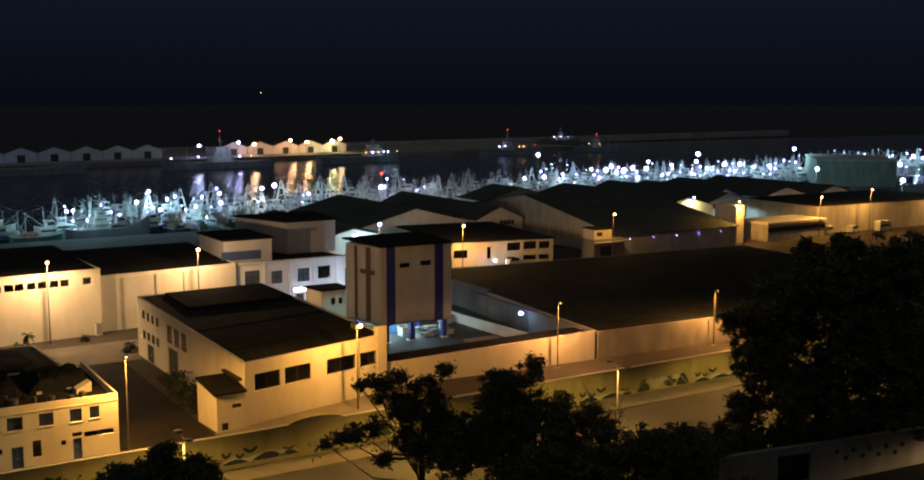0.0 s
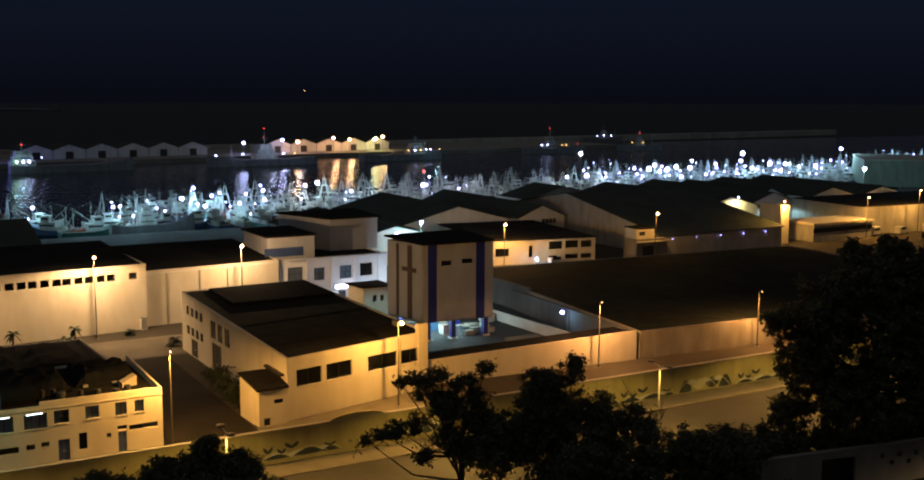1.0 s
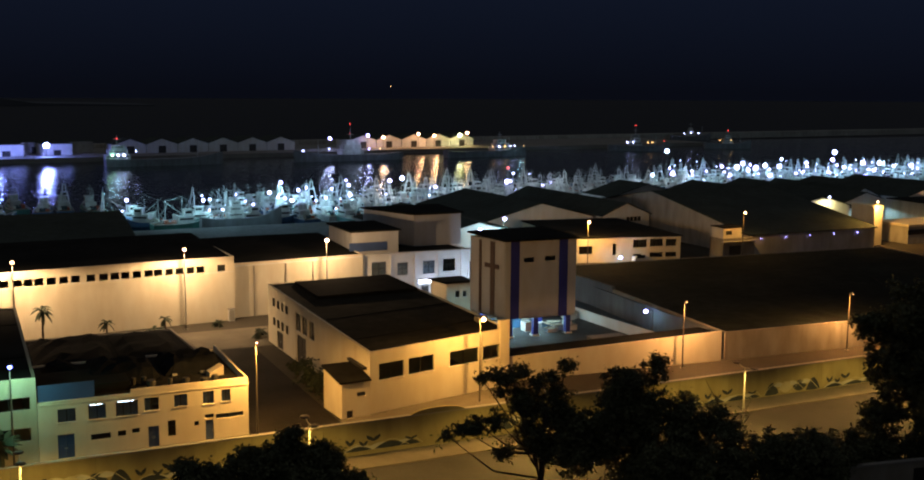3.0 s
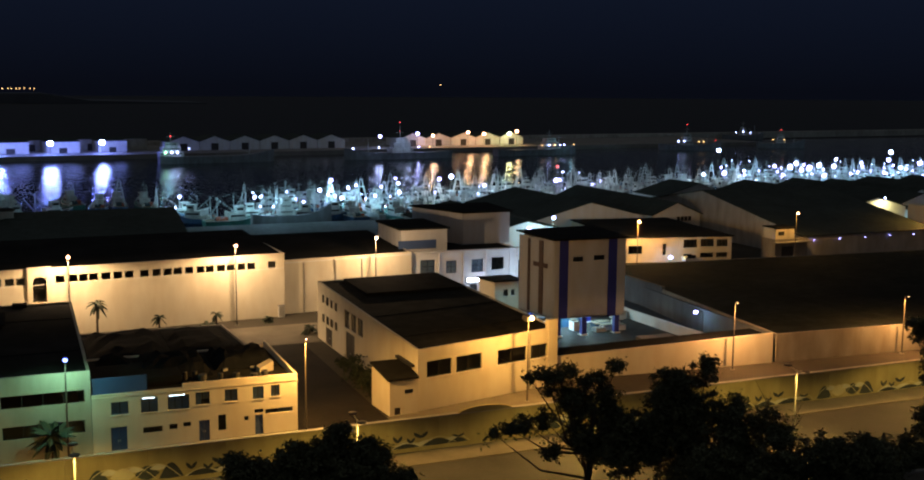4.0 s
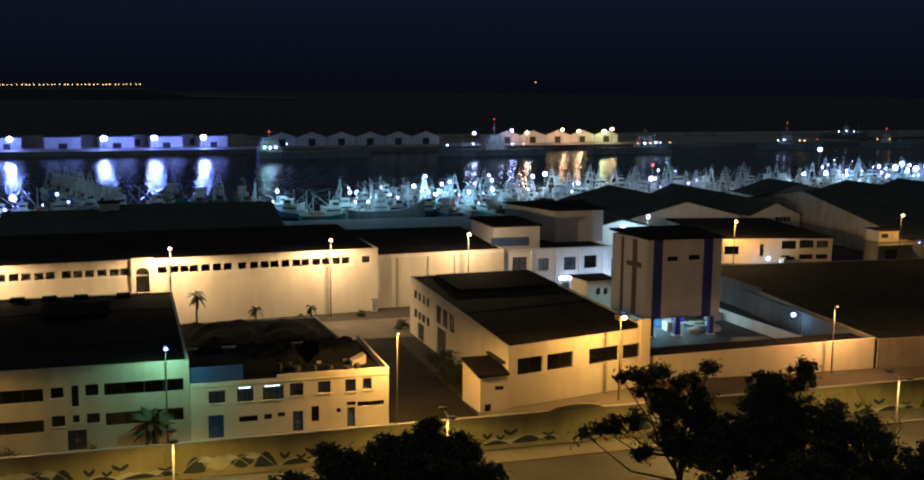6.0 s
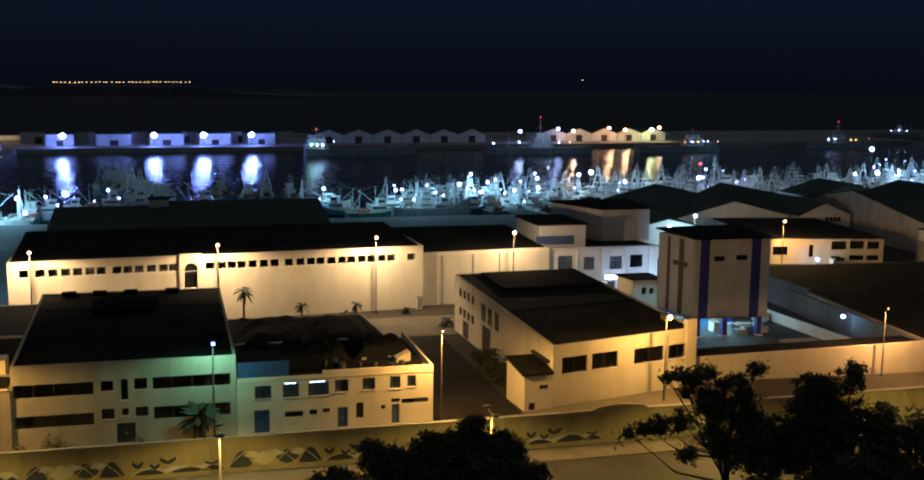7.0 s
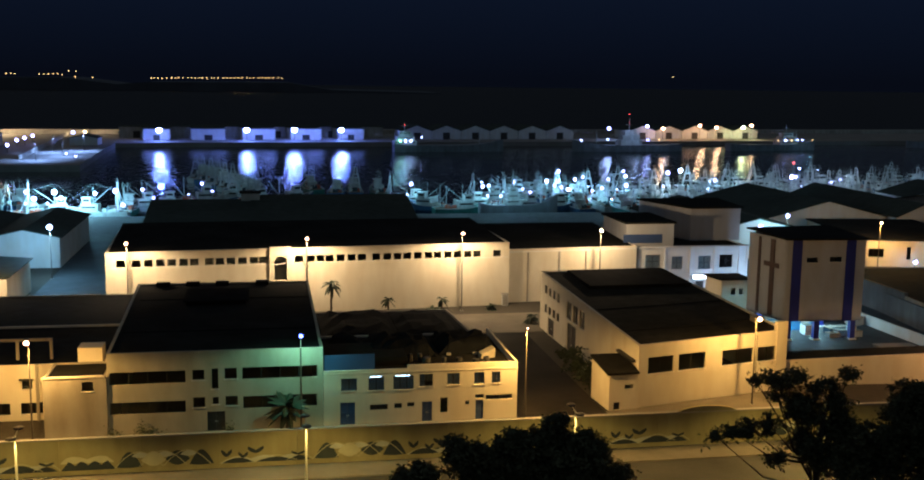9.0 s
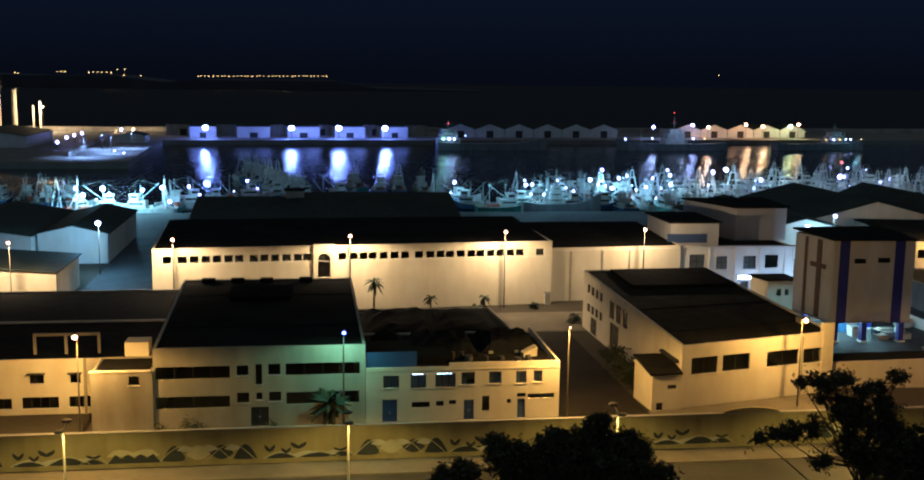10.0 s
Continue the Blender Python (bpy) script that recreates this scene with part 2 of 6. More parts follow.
class Side:
    """A wall line from p0 to p1 with the inside on its left."""

    def __init__(self, p0, p1):
        self.p, q = Vector((*p0, 0)), Vector((*p1, 0))
        self.len = (q - self.p).length
        self.e = (q - self.p) / self.len
        self.n = Vector((-self.e.y, self.e.x, 0))

    def to(self, u, d, z):
        return self.p + self.e * u + self.n * d + Vector((0, 0, z))

    def block(self, bm, u0, u1, d0, d1, z0, z1):
        v = [bm.verts.new(self.to(*p)) for p in ((u0, d0, z0), (u1, d0, z0), (u1, d1, z0), (u0, d1, z0), (u0, d0, z1), (u1, d0, z1), (u1, d1, z1), (u0, d1, z1))]
        for f in ((0, 3, 2, 1), (4, 5, 6, 7), (0, 1, 5, 4), (1, 2, 6, 5), (2, 3, 7, 6), (3, 0, 4, 7)):
            bm.faces.new([v[i] for i in f])


def slab(side, u0, u1, d0, d1, z0, z1, holes=()):
    """One connected slab on a wall line with holes (u0, u1, low, high) through it."""
    us = sorted({u0, u1, *[h[0] for h in holes], *[h[1] for h in holes]})
    zs = sorted({z0, z1, *[h[2] for h in holes], *[h[3] for h in holes]})
    nu, nz = len(us) - 1, len(zs) - 1

    def solid(i, k):
        if not (0 <= i < nu and 0 <= k < nz):
            return False
        return not any(h[0] <= us[i] + 1e-4 and us[i + 1] <= h[1] + 1e-4 and h[2] <= zs[k] + 1e-4 and zs[k + 1] <= h[3] + 1e-4 for h in holes)

    bm, made = bmesh.new(), {}

    def v(i, k, d):
        if (i, k, d) not in made:
            made[i, k, d] = bm.verts.new(side.to(us[i], d1 if d else d0, zs[k]))
        return made[i, k, d]

    for i in range(nu):
        for k in range(nz):
            if not solid(i, k):
                continue
            bm.faces.new((v(i, k, 0), v(i + 1, k, 0), v(i + 1, k + 1, 0), v(i, k + 1, 0)))
            bm.faces.new((v(i, k, 1), v(i, k + 1, 1), v(i + 1, k + 1, 1), v(i + 1, k, 1)))
            for di, dk, p, q in ((-1, 0, (0, 0), (0, 1)), (1, 0, (1, 0), (1, 1)), (0, -1, (0, 0), (1, 0)), (0, 1, (0, 1), (1, 1))):
                if not solid(i + di, k + dk):
                    bm.faces.new((v(i + p[0], k + p[1], 0), v(i + p[0], k + p[1], 1), v(i + q[0], k + q[1], 1), v(i + q[0], k + q[1], 0)))
    return bm


def wall(parent, side, z0, z1, mat, holes=(), thick=0.3, name="wall", label="", z1b=None):
    """A wall with holes through it. z1b: the top's height at its far end."""
    bm = slab(side, 0.0, side.len, 0, thick, z0, z1, holes)
    if z1b is not None:
        for v in bm.verts:
            if abs(v.co.z - z1) < 1e-4:
                u = (v.co - side.p).dot(side.e)
                v.co.z = z1 + (z1b - z1) * u / side.len
    return part(name, bm, mat, parent, label)


def window(parent, side, u0, u1, z0, z1, cols=2, rows=1, sill=True, deep=0.14):
    """A framed window set back in its opening, with panes and a sill."""
    f = 0.05
    panes = [(u0 + (u1 - u0) * i / cols + f * 0.7, u0 + (u1 - u0) * (i + 1) / cols - f * 0.7, z0 + (z1 - z0) * k / rows + f * 0.7, z0 + (z1 - z0) * (k + 1) / rows - f * 0.7) for i in range(cols) for k in range(rows)]
    w = part("window", slab(side, u0, u1, deep, deep + 0.07, z0, z1, panes), FRAME, parent)
    for a, b, c, d in panes:
        g = bmesh.new()
        side.block(g, a - 0.01, b + 0.01, deep + 0.03, deep + 0.038, c - 0.01, d + 0.01)
        part("pane", g, GLASS, w)
    if sill:
        s = bmesh.new()
        side.block(s, u0 - 0.1, u1 + 0.1, -0.08, 0.12, z0 - 0.09, z0 - 0.003)
        part("sill", s, PLASTER_WHITE, w)
    return w


def door(parent, side, u0, u1, z0, z1, mat, leaves=2):
    step = (u1 - u0) / leaves
    for i in range(leaves):
        a, b = u0 + i * step + 0.02, u0 + (i + 1) * step - 0.02
        h = z1 - z0
        d = part("door", slab(side, a, b, 0.10, 0.15, z0 + 0.02, z1 - 0.02, [(a + 0.12, b - 0.12, z0 + h * 0.1, z0 + h * 0.46), (a + 0.12, b - 0.12, z0 + h * 0.54, z1 - h * 0.1)]), mat, parent)
        pn = bmesh.new()
        side.block(pn, a, b, 0.152, 0.18, z0 + 0.02, z1 - 0.02)
        part("panel", pn, mat, d)
        k = bmesh.new()
        ku = b - 0.1 if i == 0 else a + 0.06
        side.block(k, ku, ku + 0.04, 0.05, 0.1, z0 + 0.95 * min(1, h / 2.2), z0 + 1.15 * min(1, h / 2.2))
        part("door_handle", k, STEEL, d)


def flat_roof(parent, foot, z, mat=BITUMEN, thick=0.25, label=""):
    zs = z if isinstance(z, (list, tuple)) else [z] * len(foot)
    bm = bmesh.new()
    loft(bm, [[(x, y, q - thick) for (x, y), q in zip(foot, zs)], [(x, y, q) for (x, y), q in zip(foot, zs)]])
    return part("roof", bm, mat, parent, label)


def gable_shed(name, x0, x1, y0, y1, eave, ridge, label, wall_mat=SHED_WALL, roof_mat=SHEET_ROOF, along="y", group="", door_w=0.0, door_h=0.0):
    """A shed under a pitched roof whose ridge runs along the given axis."""
    t = thing(name, ((x0 + x1) / 2, (y0 + y1) / 2, 0), label, "warehouse", group)
    bm = bmesh.new()
    if along == "y":
        xm = (x0 + x1) / 2
        ring = [(x0, 0), (x1, 0), (x1, eave), (xm, ridge), (x0, eave)]
        loft(bm, [[(x, y0, z) for x, z in ring], [(x, y1, z) for x, z in ring]])
    else:
        ym = (y0 + y1) / 2
        ring = [(y0, 0), (y1, 0), (y1, eave), (ym, ridge), (y0, eave)]
        loft(bm, [[(x0, y, z) for y, z in ring], [(x1, y, z) for y, z in ring]])
    part("wall", bm, wall_mat, t)
    for s in (0, 1):
        r = bmesh.new()
        o = 0.5
        if along == "y":
            a, b = (x0 - o, xm) if s == 0 else (x1 + o, xm)
            sl = (ridge - eave) / (xm - x0)
            za = eave - sl * o
            loft(r, [[(a, y, za + 0.03), (b, y, ridge + 0.03), (b, y, ridge + 0.2), (a, y, za + 0.2)] for y in (y0 - o, y1 + o)])
        else:
            a, b = (y0 - o, ym) if s == 0 else (y1 + o, ym)
            sl = (ridge - eave) / (ym - y0)
            za = eave - sl * o
            loft(r, [[(x, a, za + 0.03), (x, b, ridge + 0.03), (x, b, ridge + 0.2), (x, a, za + 0.2)] for x in (x0 - o, x1 + o)])
        part("roof", r, roof_mat, t)
    if door_w:
        xm = (x0 + x1) / 2
        d = part("door", boxes((xm - door_w / 2, y0 - 0.12, 0, xm + door_w / 2, y0 - 0.01, door_h)), DOOR_DARK, t)
        part("door_rail", boxes((xm - door_w * 0.75, y0 - 0.2, door_h + 0.02, xm + door_w * 0.75, y0 - 0.05, door_h + 0.25)), DARK_METAL, d)
    return t


def street_lamp(x, y, h, bulb, watts, colour, arm=(0, -0.4), base=0.0, lit=True, label="tall galvanised street lamp glowing orange", r=0.33, hood=True):
    t = thing("street_lamp", (x, y, base), label, "street lamp", "street lamps")
    bm = bmesh.new()
    tube(bm, (x, y, base), (x, y, base + h * 0.45), 0.11, 0.085)
    tube(bm, (x, y, base + h * 0.45), (x, y, base + h), 0.085, 0.05)
    part("post", bm, POST, t)
    part("base_plate", boxes((x - 0.22, y - 0.22, base, x + 0.22, y + 0.22, base + 0.12)), CONCRETE, t)
    ax, ay = arm
    a = bmesh.new()
    tube(a, (x, y, base + h - 0.05), (x + ax, y + ay, base + h + 0.12), 0.05, 0.04)
    part("arm", a, POST, t)
    hd = bmesh.new()
    ball(hd, (x + ax, y + ay, base + h + 0.12 + r * 0.75), min(0.3, 0.1 + r * 0.5), 10, 0.4)
    head = part("lamp_head", hd, POST, t, smooth=True)
    if lit:
        g = bmesh.new()
        ball(g, (x + ax, y + ay, base + h + 0.0), r * 0.85, 10, 0.8)
        part("bulb", g, bulb, head, "glowing lamp bulb", smooth=True)
        if r > 0.4 or not hood:
            glow_light(x + ax, y + ay - 0.7, base + h - 0.15 - r, watts, colour)
        else:
            hooded_light(x + ax, y + ay - 0.7, base + h - 0.15 - r, watts, colour)
    return t


# ---- ground, water ----
def hill(y):
    pts = ((-60, 16), (20, 14), (58, 5), (86, -3), (111.2, -3))
    for (a, za), (b, zb) in zip(pts, pts[1:]):
        if a <= y <= b:
            s = (y - a) / (b - a)
            return za + (zb - za) * s
    return 16


QUAY_Y, WATER_Z = 297.0, -2.6
gm = bmesh.new()
ys = [-60, -20, 20, 35, 46, 58, 66, 76, 86, 98, 111.2]
xs = [-400 + 40 * i for i in range(28)]
grid = [[gm.verts.new((x, y, hill(y))) for x in xs] for y in ys]
grid += [[gm.verts.new((x, y, 0)) for x in xs] for y in (111.25, 150, 200, 250, QUAY_Y)]
grid += [[gm.verts.new((x, QUAY_Y + 0.05, -8)) for x in xs]]
for r0, r1 in zip(grid, grid[1:]):
    for i in range(len(xs) - 1):
        gm.faces.new((r0[i], r0[i + 1], r1[i + 1], r1[i]))
tagged(part("ground", gm, GROUND), "dusty dark ground of the port and hillside", "ground", kind="structure")
tagged(part("water", boxes((-900, QUAY_Y - 2, -9, 1500, 740, WATER_Z)), WATER), "black rippled harbour water reflecting lamps", "water", kind="structure")
tagged(part("open_sea", boxes((-4500, 740, -9, 4500, 4600, WATER_Z - 0.1), (-4500, QUAY_Y - 2, -9, -900, 740, WATER_Z - 0.1), (1500, QUAY_Y - 2, -9, 4500, 740, WATER_Z - 0.1)), SEA), "black choppy open sea", "water", kind="structure")
tagged(part("road", boxes((-400, 88.5, -3.3, 680, 106.6, -2.95)), ASPHALT), "worn asphalt road below the painted wall", "road", kind="structure")
tagged(part("pavement", boxes((-400, 106.6, -3.3, 680, 110.8, -2.8)), PAVING), "pale concrete pavement with a kerb", "pavement", kind="structure")
tagged(part("street", boxes((-70, 111.6, -0.2, 130, 114.4, 0.05)), CONCRETE), "pale concrete strip along the buildings", "pavement", kind="structure")
tagged(part("forecourt", prism(bmesh.new(), [(38.4, 114.42), (63.8, 114.42), (63.8, 121.0), (42.6, 116.1), (38.4, 115.4)], -0.2, 0.05), PAVING), "dusty pale paving before the warehouse", "pavement", kind="structure")
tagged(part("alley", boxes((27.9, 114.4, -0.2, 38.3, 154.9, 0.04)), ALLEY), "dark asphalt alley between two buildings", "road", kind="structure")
tagged(part("port_street", boxes((-60, 155, -0.2, 64, 168.2, 0.045)), PAVING), "worn concrete street before the long warehouse", "road", kind="structure")
tagged(part("side_street", boxes((-39.4, 168.3, -0.2, -26, 251.9, 0.045)), YARD), "dark grey concrete side street between the sheds", "road", kind="structure")
tagged(part("quay_apron", boxes((-80, 252, -0.2, 480, QUAY_Y + 0.3, 0.05)), DARK_CONCRETE), "pale concrete quay apron", "quay", kind="structure")

# ---- painted boundary wall along the road ----
bw = thing("boundary_wall", (30, 111, -3), "long ochre boundary wall with a painted wave mural", "wall", kind="structure")
for i in range(30):
    x0 = -85 + i * 8.0
    part("wall_panel", boxes((x0, 110.8, -2.9, x0 + 7.97, 111.2, 0.95)), WALL_OCHRE, bw)
part("coping", boxes((-85, 110.72, 0.95, 155, 111.28, 1.07)), CONCRETE, bw)


hump = bmesh.new()
ring = [(45.4, -2.85)] + [(48.9 - 3.5 * math.cos(math.pi * i / 12), 0.9 + 0.75 * math.sin(math.pi * i / 12)) for i in range(13)] + [(52.4, -2.85)]
loft(hump, [[(x, y, z) for x, z in ring] for y in (110.79, 111.21)])
part("arched_panel", hump, WALL_OCHRE, bw)


def arc_band(bm, xa, xb, base, height, width, y):
    n, prev = 14, None
    for i in range(n + 1):
        s = i / n
        x = xa + (xb - xa) * s
        z = base + height * math.sin(math.pi * s)
        cur = (bm.verts.new((x, y, z)), bm.verts.new((x, y, z + width)))
        if prev:
            bm.faces.new((prev[0], cur[0], cur[1], prev[1]))
        prev = cur


def lens(bm, xa, xb, base, up, down, y):
    n = 14
    top = [bm.verts.new((xa + (xb - xa) * i / n, y, base + up * math.sin(math.pi * i / n))) for i in range(n + 1)]
    low = [bm.verts.new((xa + (xb - xa) * i / n, y, base - down * math.sin(math.pi * i / n) - 0.01)) for i in range(n + 1)]
    for i in range(n):
        bm.faces.new((low[i], low[i + 1], top[i + 1], top[i]))


def bird(bm, u, z, w, h, y):
    """A crescent bird: two swept wings and a small body."""
    for g in (-1, 1):
        q = [(0, h * 0.12), (g * w * 0.2, h * 0.5), (g * w * 0.6, h * 0.95), (g * w * 0.62, h * 0.4), (g * w * 0.42, -h * 0.15), (g * w * 0.1, -h * 0.5), (0, -h * 0.5)]
        bm.faces.new([bm.verts.new((u + dx, y, z + dz)) for dx, dz in q])


def crest(bm, xa, xb, base, height, teeth, y):
    """A band of water with a ragged crest."""
    n = teeth * 4
    prev = None
    for i in range(n + 1):
        q = i / n
        x = xa + (xb - xa) * q
        z = base + height * (0.55 + 0.45 * abs(math.sin(math.pi * teeth * q))) * min(1, 6 * q + 0.25, 6 * (1 - q) + 0.25)
        cur = (bm.verts.new((x, y, base)), bm.verts.new((x, y, z)))
        if prev:
            bm.faces.new((prev[0], cur[0], cur[1], prev[1]))
        prev = cur


rng = random.Random(5)
MURAL_Y = 110.785


def mural_panel(kind, x):
    drop = -0.4 if x > 55 else 0.0
    low = -2.32 + drop
    if kind == "lens":
        for j, mat in enumerate((MURAL_GREEN, MURAL_PALE, MURAL_GREEN, MURAL_DARK)):
            u = x + j * 2.42
            b = bmesh.new()
            tall = 0.86 + 0.1 * rng.random()
            lens(b, u, u + 2.5, low + (0.75 if j in (1, 2) else 0.12), tall if j in (1, 2) else tall * 1.75, 0.62 if j in (1, 2) else 0.1, MURAL_Y - 0.002 * (j % 2))
            part("mural_lens", b, mat, bw)
        for j in (0, 1, 2):
            b = bmesh.new()
            lens(b, x + 1.5 + j * 2.42, x + 3.3 + j * 2.42, low + 1.25, 0.42, 0.2, MURAL_Y - 0.001)
            part("mural_shade", b, MURAL_GREY, bw)
        for j in (0, 1, 2):
            b = bmesh.new()
            arc_band(b, x - 0.2 + j * 2.42, x + 4.6 + j * 2.42, low + 0.05, 1.6, 0.09, MURAL_Y - 0.006)
            part("mural_line", b, MURAL_PALE, bw)
    elif kind == "wave":
        b = bmesh.new()
        crest(b, x, x + 5.2, low + 0.75, 0.75, 2, MURAL_Y)
        part("mural_wave", b, MURAL_PALE, bw)
        b = bmesh.new()
        crest(b, x + 0.1, x + 5.3, low, 0.95, 4, MURAL_Y - 0.003)
        part("mural_wave", b, MURAL_DARK, bw)
    else:
        b = bmesh.new()
        crest(b, x, x + 9.0, low, 0.75, 3, MURAL_Y)
        part("mural_wave", b, MURAL_GREY, bw)
        for u, w in ((0.1, 3.2), (3.6, 3.9), (7.0, 2.2)):
            b = bmesh.new()
            lens(b, x + u, x + u + w, low + 0.05, rng.uniform(0.4, 0.75), 0.05, MURAL_Y - 0.003)
            part("mural_wave", b, MURAL_DARK, bw)
            b = bmesh.new()
            arc_band(b, x + u - 0.2, x + u + w + 0.3, low + 0.02, rng.uniform(0.6, 0.9), 0.08, MURAL_Y - 0.006)
            part("mural_line", b, MURAL_PALE, bw)
        for u, z, w, h in ((0.7, 1.0, 1.0, 0.75), (2.2, 0.75, 0.9, 0.6), (3.6, 1.25, 1.5, 0.7), (8.0, 0.75, 1.3, 0.4)):
            b = bmesh.new()
            bird(b, x + u + rng.uniform(-0.15, 0.15), low + z, w * 0.9, h * 0.75, MURAL_Y - 0.009)
            part("mural_bird", b, MURAL_DARK, bw)


for kind, x in (("birds", -77.0), ("lens", -67.2), ("birds", -57.0), ("wave", -47.4), ("lens", -41.0), ("birds", -30.4), ("wave", -20.9), ("lens", -15.4), ("birds", -4.9), ("lens", 4.8), ("birds", 14.8), ("lens", 24.6), ("birds", 37.4),
                ("lens", 52.0), ("birds", 62.2), ("wave", 71.7), ("birds", 77.6), ("birds", 87.0), ("lens", 97.0), ("birds", 107.6), ("wave", 117.4), ("lens", 123.4)):
    mural_panel(kind, x)

# ---- front house ----
def closed(parent, foot, z0, z1, mat, skip=(), tops=None, thick=0.3):
    """Plain walls round a footprint, but for the sides that are built with openings."""
    for i in range(len(foot)):
        if i not in skip:
            a, b = foot[i], foot[(i + 1) % len(foot)]
            ta = tops[i] if tops else z1
            tb = tops[(i + 1) % len(foot)] if tops else None
            if i % 2:
                d = (Vector(b) - Vector(a)).normalized() * (thick + 0.003)
                a, b = tuple(Vector(a) + d), tuple(Vector(b) - d)
            s = Side(a, b)
            wall(parent, s, z0, ta, mat, thick=thick, z1b=tb)


foot = [(5.95, 114.5), (27.6, 114.5), (27.6, 131), (5.95, 131)]
house = thing("front_house", (16.8, 122, 0), "two-storey cream office house with blue doors and small windows", "house")
s = Side(foot[0], foot[1])
wins = [(1.9, 3.65, 3.9, 5.3), (4.9, 6.65, 3.85, 5.45), (7.65, 9.9, 3.85, 5.45), (10.55, 12.05, 4.1, 5.5), (13.65, 15.05, 4.15, 5.5), (16.7, 17.9, 4.1, 5.5), (18.7, 19.7, 4.2, 5.5)]
low = [(5.05, 7.05, 1.6, 2.25), (7.75, 8.6, 1.7, 2.3), (9.2, 10.0, 1.85, 2.35), (12.9, 13.75, 1.0, 2.75), (16.85, 17.85, 2.5, 2.95), (18.05, 21.1, 2.3, 2.85), (15.7, 16.2, 1.8, 2.3)]
doors = [(1.8, 3.45, 0.05, 2.6), (10.85, 12.0, 0.05, 2.35), (16.9, 17.8, 0.05, 2.3)]
wall(house, s, 0, 6.1, PLASTER, [*wins, *low, *doors])
closed(house, foot, 0, 6.1, PLASTER, skip=(0,))
for w in wins:
    window(house, s, *w, cols=2 if w[1] - w[0] < 2 else 3)
# blue sheets behind the panes, standing in for the bluish light in them
for i, w in enumerate(wins):
    b = bmesh.new()
    top = w[3] - 0.06 if i not in (1, 2) else w[2] + (w[3] - w[2]) * 0.72
    s.block(b, w[0] + 0.05, w[1] - 0.05 if i != 3 else w[0] + 0.6, 0.225, 0.24, w[2] + 0.03, top)
    part("infill", b, BLUE_INFILL, house, "blue-grey sheet added behind the panes for their bluish glow")
for w in low:
    window(house, s, *w, cols=1, sill=False)
for d in doors:
    door(house, s, *d, DOOR_BLUE, leaves=2 if d[1] - d[0] > 1.1 else 1)
flat_roof(house, [(6.25, 114.8), (27.3, 114.8), (27.3, 130.7), (6.25, 130.7)], 5.9)
pb = bmesh.new()
s.block(pb, 9.2, 21.65, 0, 0.25, 6.103, 6.6)
s.block(pb, 0, 9.2, 0, 0.25, 6.103, 6.2)
part("parapet", pb, PLASTER, house)
pb = bmesh.new()
Side(foot[1], foot[2]).block(pb, 0.25, 16.5, 0, 0.25, 6.103, 6.6)
part("parapet", pb, PLASTER, house)
cn = bmesh.new()
s.block(cn, 0, 21.7, -0.07, -0.003, 5.8, 5.92)
part("cornice", cn, PLASTER, house)
for u, v in ((5.2, 6.4), (8.0, 9.6)):
    t = thing("tube_lamp", (5.95 + (u + v) / 2, 115.6, 5.1), "bright white fluorescent tube behind a window", "lamp", "tube lamps")
    b = bmesh.new()
    tube(b, (5.95 + u, 115.6, 5.1), (5.95 + v, 115.6, 5.1), 0.05)
    part("tube", b, TUBE_GLOW, t)
    part("fitting", boxes((5.95 + u, 115.55, 5.17, 5.95 + v, 115.65, 5.24)), PLASTER_WHITE, t)
sc = bmesh.new()
s.block(sc, 0.02, 5.6, 0.28, 0.4, 5.9, 7.9)
part("roof_screen", sc, DOOR_BLUE, house, "dark blue sheet screen on the roof edge")
rc = random.Random(17)
for i in range(9):
    x, y = rc.uniform(10, 25), rc.uniform(115.6, 118.6)
    w, h = rc.uniform(0.25, 0.5), rc.uniform(0.4, 0.9)
    t = thing("roof_drum", (x, y, 5.9), "dark dusty drum standing on the flat roof", "drum", "roof drums")
    b = bmesh.new()
    tube(b, (x, y, 5.9), (x, y, 5.9 + h), w, w * 0.92, 10)
    part("body", b, DARK_METAL, t)
    b = bmesh.new()
    tube(b, (x, y, 5.903 + h), (x, y, 5.97 + h), w * 0.96, w * 0.9, 10)
    part("lid", b, DARK_METAL, t)
part("roof_block", boxes((6.3, 117, 5.9, 15.5, 124, 6.9)), BITUMEN, house)
part("solar_collector", prism(bmesh.new(), [(24.3, 118.6), (26.0, 119.2), (25.8, 120.2), (24.1, 119.6)], 5.9, [6.4, 7.0, 7.1, 6.5]), PLASTER_GREY, house, "pale tilted panel on the roof")


